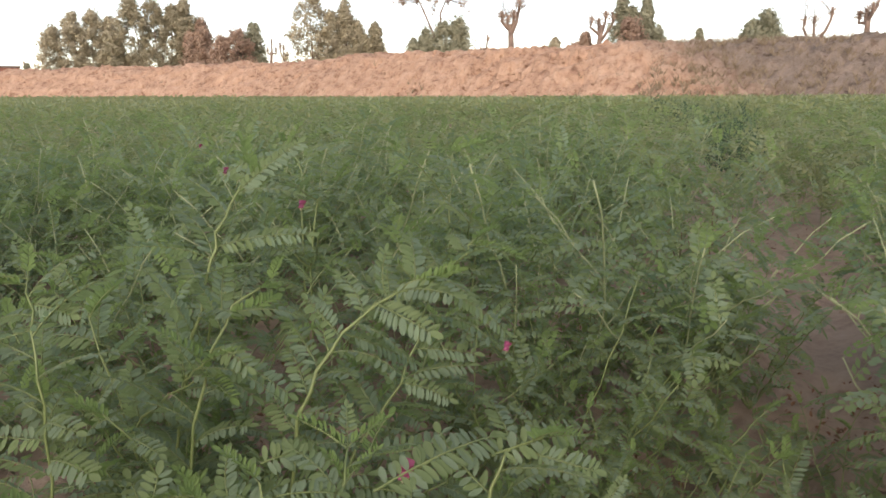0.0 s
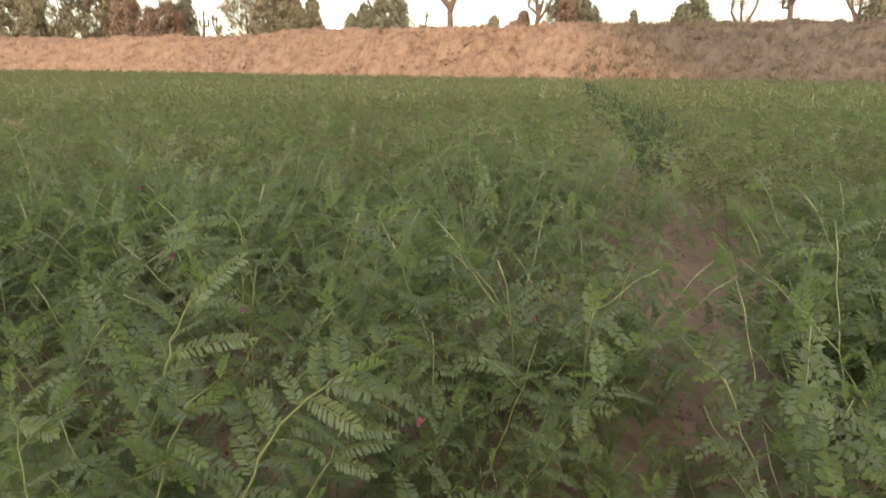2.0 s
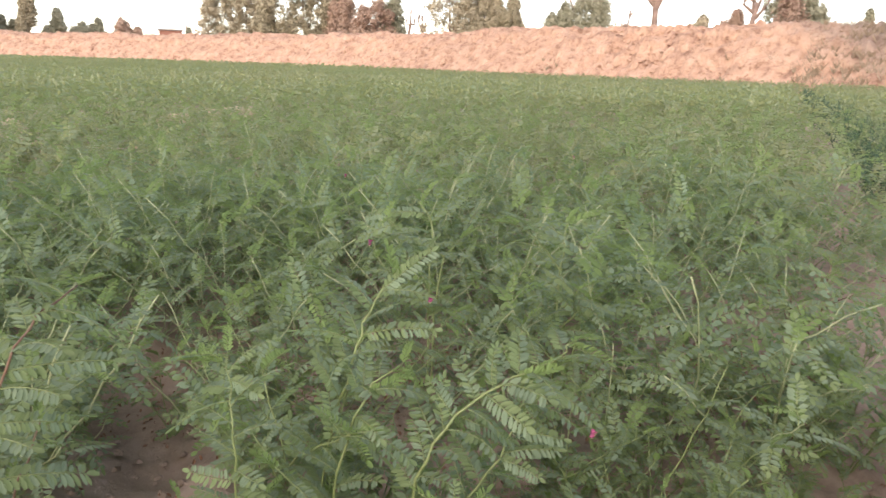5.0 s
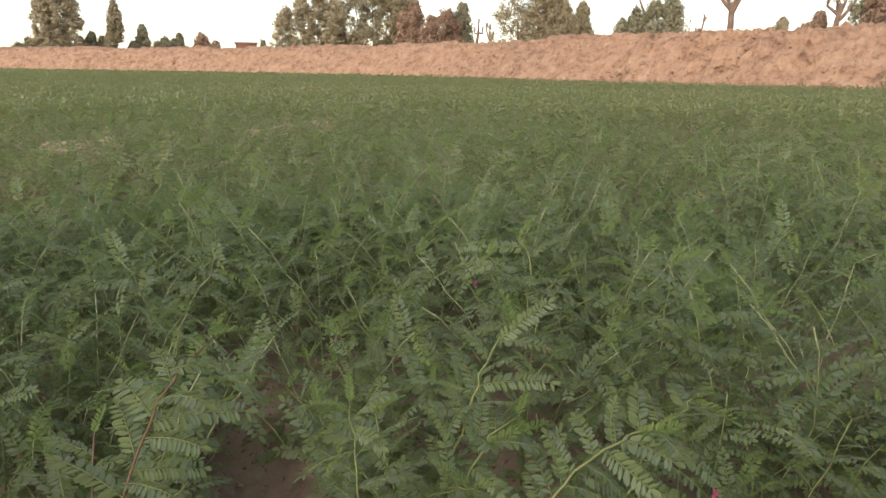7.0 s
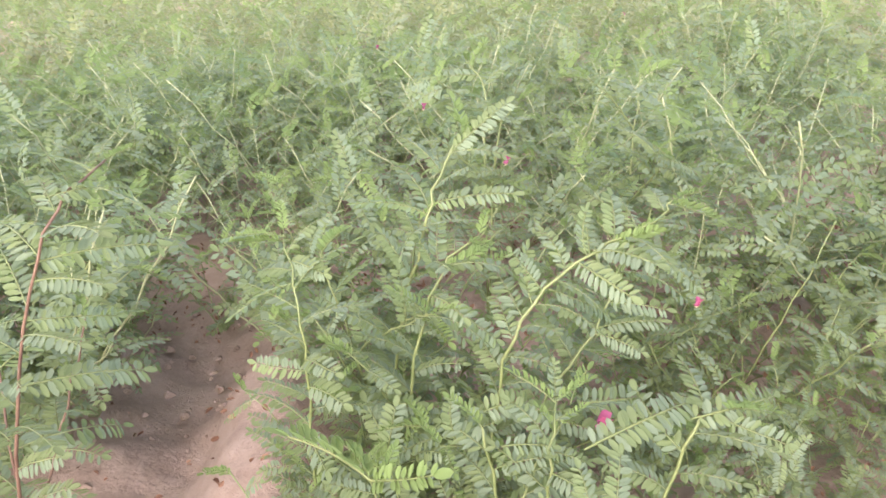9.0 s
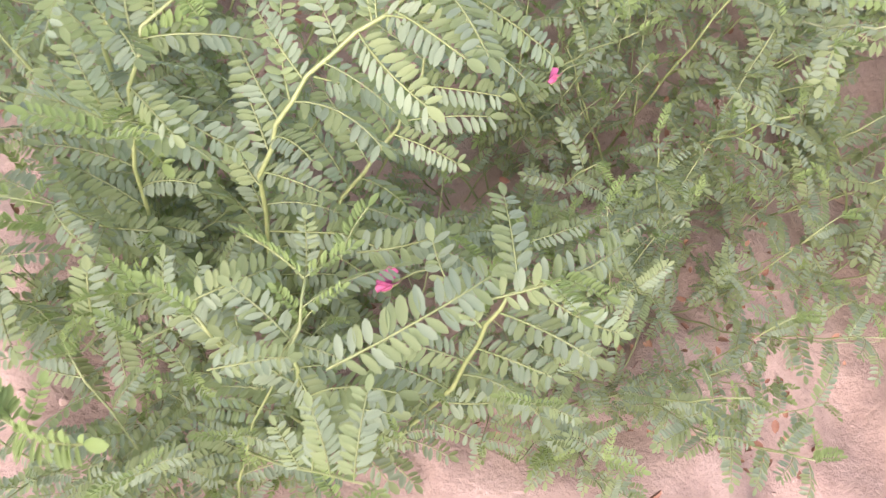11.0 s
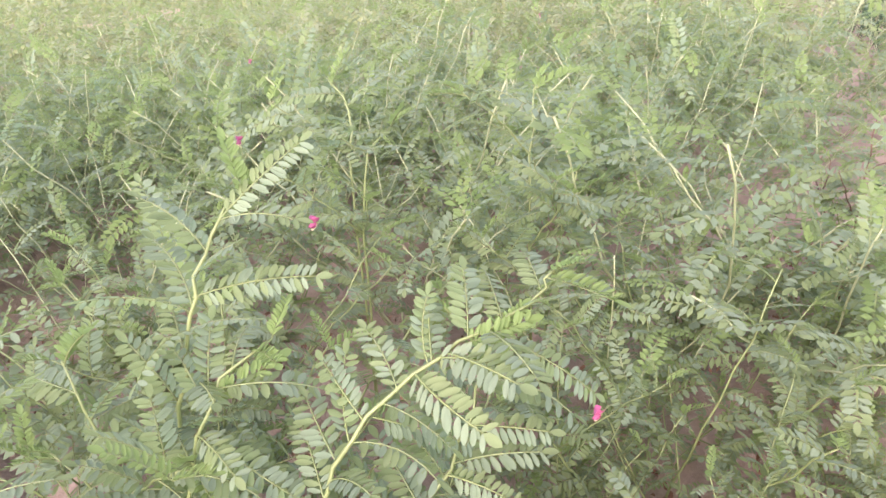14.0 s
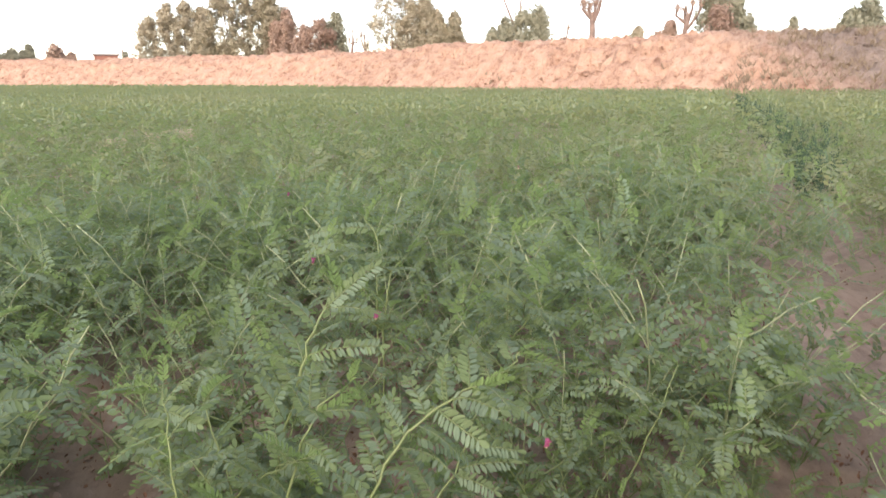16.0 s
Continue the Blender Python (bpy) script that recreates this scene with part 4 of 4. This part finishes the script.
def leafy_tree(name, az, dist, height, width, mat, label, heads=((0.0, 1.0, 0.42),), seed=0, base=0.0, foot=0.12, bark=None):
    """A tree with limbs and a ragged crown. heads: (place across the width, share of the height, half-width share) of each upright mass."""
    rng = random.Random(100 + seed)
    x, y = at_compass(az, dist)
    root = new(name)
    root.matrix_world = Matrix.Translation((x, y, base)) @ Matrix.Rotation(-radians(az), 4, "Z")
    tagged(root, label, "tree" if height > 2.6 else "bush")
    g, c = Build(), Build()
    g.tube([(0, 0, -0.2), (0.05, 0, height * 0.2), (0, 0.05, height * 0.45)], 0.05 + 0.018 * height, 0.05 + 0.008 * height, 7)
    g.make("trunk", [bark or BARK], root)
    size = 0.06 + 0.0022 * dist
    for hx, share, half in heads:
        top, hw, cx = height * share, half * width, hx * width
        limb = Build()
        limb.tube([(0, 0, height * 0.15), (cx * 0.7, 0, height * 0.4), (cx, rng.uniform(-0.1, 0.1), top * 0.92)], 0.05 + 0.006 * height, 0.015, 5)
        limb.make("limb", [bark or BARK], root)
        tall = top * (1 - foot)
        n = int(34 + 15 * tall / hw)
        for _ in range(n):
            t = rng.random() ** 0.9
            rad = 1.5 * hw * (0.85 + 0.2 * math.sin(2.6 * t + 0.3)) * (1 - 0.72 * t ** 3.0)
            a, q = rng.uniform(0, 6.28), math.sqrt(rng.random())
            rc = min(1.3 * hw, 0.9) * rng.uniform(0.25, 0.52)
            at = (cx + math.cos(a) * q * max(rad - 0.5 * rc, 0.02), math.sin(a) * q * rad * 0.8, top * foot + (tall - 0.5 * rc) * t)
            leaf_cloud(c, rng, at, rc, rc, rc * rng.uniform(0.8, 1.5), 66, size * 1.2)
    c.make("crown", [mat], root, False)
    return root


def pollard_tree(az, dist, height, width, label, seed=0, knobs=4, twigs=26, leafy=0, knob_z=3.0, name="pollard_tree"):
    """A lopped bare tree: a stout trunk, thick stumpy limbs with knobby ends, thin shoots."""
    rng = random.Random(200 + seed)
    x, y = at_compass(az, dist)
    root = new(name)
    root.matrix_world = Matrix.Translation((x, y, 0)) @ Matrix.Rotation(-radians(az), 4, "Z")
    tagged(root, label, "tree")
    fork = knob_z - max(0.5, 0.62 * width)
    up = (height - knob_z) / height
    g = Build()
    g.tube([(rng.uniform(-0.15, 0.15), 0, -0.2), (rng.uniform(-0.12, 0.12), 0, fork * 0.5), (rng.uniform(-0.1, 0.1), 0, fork * 0.75), (0, 0, fork)], 0.026 * height + 0.03, 0.018 * height, 8)
    g.make("trunk", [BARK], root)
    crown = Build()
    tw = Build()
    for k in range(knobs):
        fx = ((k + 0.5) / knobs - 0.5) * width * rng.uniform(0.8, 1.0)
        hz = knob_z + rng.uniform(-0.75, 0.22)
        low = fork * rng.uniform(0.80, 0.99)
        tip = Vector((fx, rng.uniform(-0.3, 0.3), hz))
        limb = Build()
        limb.tube([(0, 0, low), (fx * 0.65, tip.y * 0.5, (low + hz) / 2 - 0.08), (fx * rng.uniform(0.85, 1.1), tip.y * 0.8, hz - 0.25), tuple(tip)], 0.016 * height, 0.009 * height, 6)
        limb.tube([tuple(tip - Vector((0, 0, 0.08))), tuple(tip + Vector((0.02, 0, 0.06))), tuple(tip + Vector((0, 0, 0.2)))], 0.017 * height, 0.010 * height, 6)
        limb.make("limb", [BARK], root)
        for _ in range(twigs // knobs):
            a = rng.gauss(0, 0.85) + fx * 0.2
            l = height * up * rng.uniform(0.4, 1.15)
            e = tip + Vector((math.sin(a) * l, rng.uniform(-0.4, 0.4) * l, math.cos(a) * l))
            mid = tip.lerp(e, 0.5) + Vector((rng.uniform(-0.1, 0.1), 0, rng.uniform(-0.05, 0.1)))
            tw.tube([tuple(tip), tuple(mid), tuple(e)], 0.010, 0.004, 3)
            for _ in range(3):
                b = mid.lerp(e, rng.random())
                tw.tube([tuple(b), tuple(b + Vector((rng.uniform(-0.3, 0.3), rng.uniform(-0.2, 0.2), rng.uniform(0.1, 0.35))) * l * 0.5)], 0.005, 0.003, 3)
        if leafy:
            leaf_cloud(crown, rng, tip + Vector((0, 0, 0.02)), 0.26, 0.26, 0.28, leafy * 4, 0.10)
    tagged(tw.make("branchwork", [BARK], root), kind="stuff")
    if leafy:
        crown.make("crown", [TREE_RED], root, False)
    return root


def lollipop_tree(az, dist, height, width):
    """A thin tree on two bare stems, with a see-through round head of twigs and dry leaves."""
    rng = random.Random(77)
    x, y = at_compass(az, dist)
    root = new("thin_tree")
    root.matrix_world = Matrix.Translation((x, y, 0)) @ Matrix.Rotation(-radians(az), 4, "Z")
    tagged(root, "tall thin tree with a sparse round head of dry leaves", "tree")
    c, tw = Build(), Build()
    for sx, tx in ((0.25, -0.22), (0.42, 0.22)):
        g = Build()
        head = Vector((tx * width, rng.uniform(-0.2, 0.2), height * 0.74))
        g.tube([(sx, 0, -0.2), (sx + 0.05, 0, height * 0.4), (tx * width * 0.5, 0, height * 0.62), tuple(head)], 0.085, 0.03, 6)
        g.make("stem", [BARK], root)
        for _ in range(64):
            a, b = rng.uniform(-1.9, 1.9), rng.uniform(-0.9, 0.9)
            l = width * 0.36 * rng.uniform(0.5, 1.1)
            s = head + Vector((0, 0, rng.uniform(-0.5, 0.1)))
            e = s + Vector((math.sin(a) * l, b * l, math.cos(a) * l * 1.55 + 0.1))
            tw.tube([tuple(s), tuple(s.lerp(e, 0.5) + Vector((0, 0, -0.06))), tuple(e)], 0.016, 0.006, 3)
            leaf_cloud(c, rng, s.lerp(e, rng.uniform(0.45, 1.0)), 0.18, 0.18, 0.26, 26, 0.13)
    tagged(tw.make("branchwork", [BARK], root), kind="stuff")
    c.make("crown", [TREE_RED], root, False)


def trees():
    green = "dense olive-brown tree behind the earth bank"
    one, two = ((0.0, 1.0, 0.42),), ((-0.2, 0.85, 0.30), (0.18, 1.0, 0.32))
    leafy_tree("tree", -26.9, 56, 6.35, 5.4, TREE_GREEN, green, ((-0.34, 0.80, 0.17), (-0.10, 0.95, 0.17), (0.14, 1.0, 0.17), (0.34, 0.92, 0.16)), 1)
    leafy_tree("tree", -21.7, 53, 7.0, 7.2, TREE_GREEN, green, ((-0.42, 0.66, 0.10), (-0.24, 1.0, 0.13), (-0.05, 0.97, 0.15), (0.13, 0.93, 0.13), (0.24, 0.99, 0.10), (0.36, 0.82, 0.13)), 3)
    leafy_tree("tree", -19.1, 52, 5.5, 2.1, TREE_RED, "russet-leaved tree beside the olive-brown ones", two, 5)
    leafy_tree("bush", -16.6, 48, 4.55, 2.9, TREE_RED, "rounded russet bush behind the earth bank", ((-0.22, 0.90, 0.30), (0.14, 1.0, 0.34)), 6)
    leafy_tree("tree", -15.3, 49, 5.1, 2.0, TREE_DARK, "rounded dark tree behind a russet bush", two, 7)
    pollard_tree(-13.6, 46, 4.0, 0.8, "small bare lopped tree with stubby branches", 8, 3, 10, 10, 3.7)
    pollard_tree(-12.7, 45, 3.9, 0.7, "small bare lopped tree with dry leaves", 9, 3, 12, 14, 3.5)
    leafy_tree("tree", -10.1, 42, 6.1, 3.1, TREE_GREEN, "tall dense olive-brown tree with an uneven top", ((-0.12, 1.0, 0.36), (0.25, 0.86, 0.26)), 10)
    leafy_tree("tree", -7.5, 42, 5.75, 2.0, TREE_GREEN, "slender olive-brown tree with a narrow head", ((-0.12, 1.0, 0.30), (0.22, 0.80, 0.28)), 11)
    leafy_tree("tree", -5.9, 42, 4.5, 1.7, TREE_GREEN, "lower olive-brown tree beside taller ones", two, 12)
    lollipop_tree(-0.9, 38, 7.4, 3.7)
    leafy_tree("bush", -1.9, 36, 3.65, 1.6, TREE_DARK, "dark green bush behind the earth bank", two, 13)
    leafy_tree("bush", 0.6, 36, 4.15, 2.15, TREE_DARK, "dark rounded bush behind the earth bank", ((-0.15, 0.97, 0.36), (0.18, 1.0, 0.34)), 14)
    pollard_tree(3.2, 35, 3.5, 0.7, "short lopped stump with knobby branches", 15, 2, 10, 16, 3.15)
    pollard_tree(5.3, 35, 6.3, 1.2, "lopped bare tree with long thin shoots and russet leaves", 16, 4, 56, 60, 4.5)
    leafy_tree("bush", 8.5, 34, 3.0, 1.1, TREE_GREEN, "small green bush behind the earth bank", two, 17)
    leafy_tree("bush", 10.8, 34, 3.2, 1.2, TREE_RED, "small russet-green bush behind the earth bank", two, 18)
    pollard_tree(12.4, 33, 4.8, 1.3, "lopped bare tree with knobby limbs", 19, 4, 16, 30, 4.25)
    leafy_tree("tree", 14.7, 32, 3.6, 1.9, TREE_RED, "rounded dark russet tree with a leafy top", one, 20)
    leafy_tree("tree", 14.6, 33, 4.7, 2.2, TREE_DARK, "dark leafy tree standing over a russet one", ((-0.18, 1.0, 0.24), (0.02, 0.88, 0.24), (0.30, 0.97, 0.16)), 21)
    leafy_tree("bush", 16.6, 31, 3.1, 1.05, TREE_DARK, "dark green bush beside a russet tree", one, 22)
    leafy_tree("bush", 19.4, 28, 2.7, 0.6, TREE_DARK, "very small dark bush on top of the bank", two, 23)
    leafy_tree("bush", 23.9, 24.2, 1.45, 1.25, TREE_DARK, "rounded dark green bush growing on the bank", ((-0.2, 0.85, 0.30), (0.12, 1.0, 0.34)), 24, 1.4, 0.0)
    pollard_tree(27.5, 31, 4.3, 1.3, "bare lopped tree with thin shoots", 25, 4, 44, 14, 3.2)
    pollard_tree(30.5, 32, 4.6, 0.9, "thin bare tree with fine twigs", 26, 4, 40, 24, 4.0)
    pollard_tree(34.8, 30, 4.3, 1.7, "bare lopped tree with thick knobby limbs", 27, 5, 24, 40, 3.6)
    leafy_tree("bush", 35.8, 30, 3.25, 1.3, TREE_DARK, "dark bush beside a lopped tree", one, 28)
    leafy_tree("tree", -44.6, 80, 8.6, 4.6, TREE_GREEN, "tall pale-trunked tree with drooping foliage", ((-0.26, 0.88, 0.22), (-0.02, 1.0, 0.24), (0.24, 0.9, 0.22)), 29, 0.0, 0.2, PALE_BARK)
    leafy_tree("bush", -42.5, 82, 4.0, 3.2, TREE_DARK, "dark bush in the distance", ((-0.32, 0.85, 0.18), (-0.02, 1.0, 0.2), (0.3, 0.9, 0.18)), 30)
    leafy_tree("tree", -41.0, 80, 7.0, 2.1, TREE_GREEN, "slim pale tree in the distance", ((0.05, 1.0, 0.26), (-0.22, 0.62, 0.2)), 31, 0.0, 0.45, PALE_BARK)
    leafy_tree("tree", -39.4, 82, 4.9, 2.3, TREE_DARK, "small dark tree in the distance", ((-0.25, 0.66, 0.24), (0.15, 1.0, 0.27)), 32)
    leafy_tree("bush", -37.9, 84, 3.8, 2.2, TREE_DARK, "low dark bush in the distance", two, 33)
    leafy_tree("bush", -36.8, 84, 4.2, 1.6, TREE_DARK, "dark bush in the distance", two, 34)
    leafy_tree("tree", -34.6, 84, 4.3, 3.2, TREE_RED, "russet tree in the distance", ((-0.2, 1.0, 0.28), (0.25, 0.8, 0.2)), 35)
    leafy_tree("bush", -30.5, 80, 3.5, 0.9, TREE_DARK, "small dark bush in the distance", one, 36)
    leafy_tree("bush", -46.8, 84, 3.3, 2.6, TREE_DARK, "low dark bush in the distance", two, 37)


def hut():
    """A small brick building far behind the bank."""
    x, y = at_compass(-31.8, 90)
    root = new("brick_hut")
    root.matrix_world = Matrix.Translation((x, y, 0)) @ Matrix.Rotation(radians(31.8), 4, "Z")
    tagged(root, "small red brick hut with a flat roof", "building")

    def box(name, a, b, mat):
        bm = bmesh.new()
        bmesh.ops.create_cube(bm, size=1.0)
        for v in bm.verts:
            v.co = Vector([a[i] + (b[i] - a[i]) * (v.co[i] + 0.5) for i in range(3)])
        bmesh.ops.bevel(bm, geom=list(bm.edges), offset=0.03, segments=1, affect="EDGES")
        me = bpy.data.meshes.new(name)
        bm.to_mesh(me)
        bm.free()
        me.materials.append(mat)
        ob = new(name, me)
        ob.parent = root

    box("wall", (-1.25, 0, 0), (1.25, 2.5, 3.55), BRICK)
    box("roof", (-1.4, -0.15, 3.5), (1.4, 2.65, 3.68), ROOF)
    box("chimney_post", (1.7, 0, 0), (1.85, 0.15, 4.2), BARK)


def dry_weeds():
    """Dry tufts over the grey stretch of the bank."""
    rng = random.Random(51)
    line = berm_curve()
    g = Build()
    for p in line:
        for _ in range(6):
            if p.x < 7.0 and rng.random() < 0.985:
                continue
            o = rng.uniform(-3.0, 0.4)
            d = Vector((0.88, -0.47, 0))
            side = Vector((0.47, 0.88, 0))
            h = np.interp(o, [-3.6, -2.2, -1.25, -0.5, 0.3], [0, 0.8, 1.5, 1.92, 2.0])
            c = p + side * o + d * rng.uniform(-0.2, 0.2) + Vector((0, 0, h - 0.03))
            for _ in range(9):
                a, l = rng.uniform(0, 6.28), rng.uniform(0.10, 0.30)
                e = c + Vector((math.cos(a) * l * 0.7, math.sin(a) * l * 0.7, l))
                g.add([c + Vector((0.012, 0, 0)), c - Vector((0.012, 0, 0)), e], [(0, 1, 2)])
    tagged(g.make("dry_weeds", [STRAW], None, False), "sparse dry weeds on the grey part of the bank", "dry weeds", kind="stuff")


trees()
hut()
dry_weeds()
far_field()
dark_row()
middle_field()
hero_plants()
flowers()
bund(PATCH_A)
bund(PATCH_B)
litter()
furrow_seedlings()
near_field()
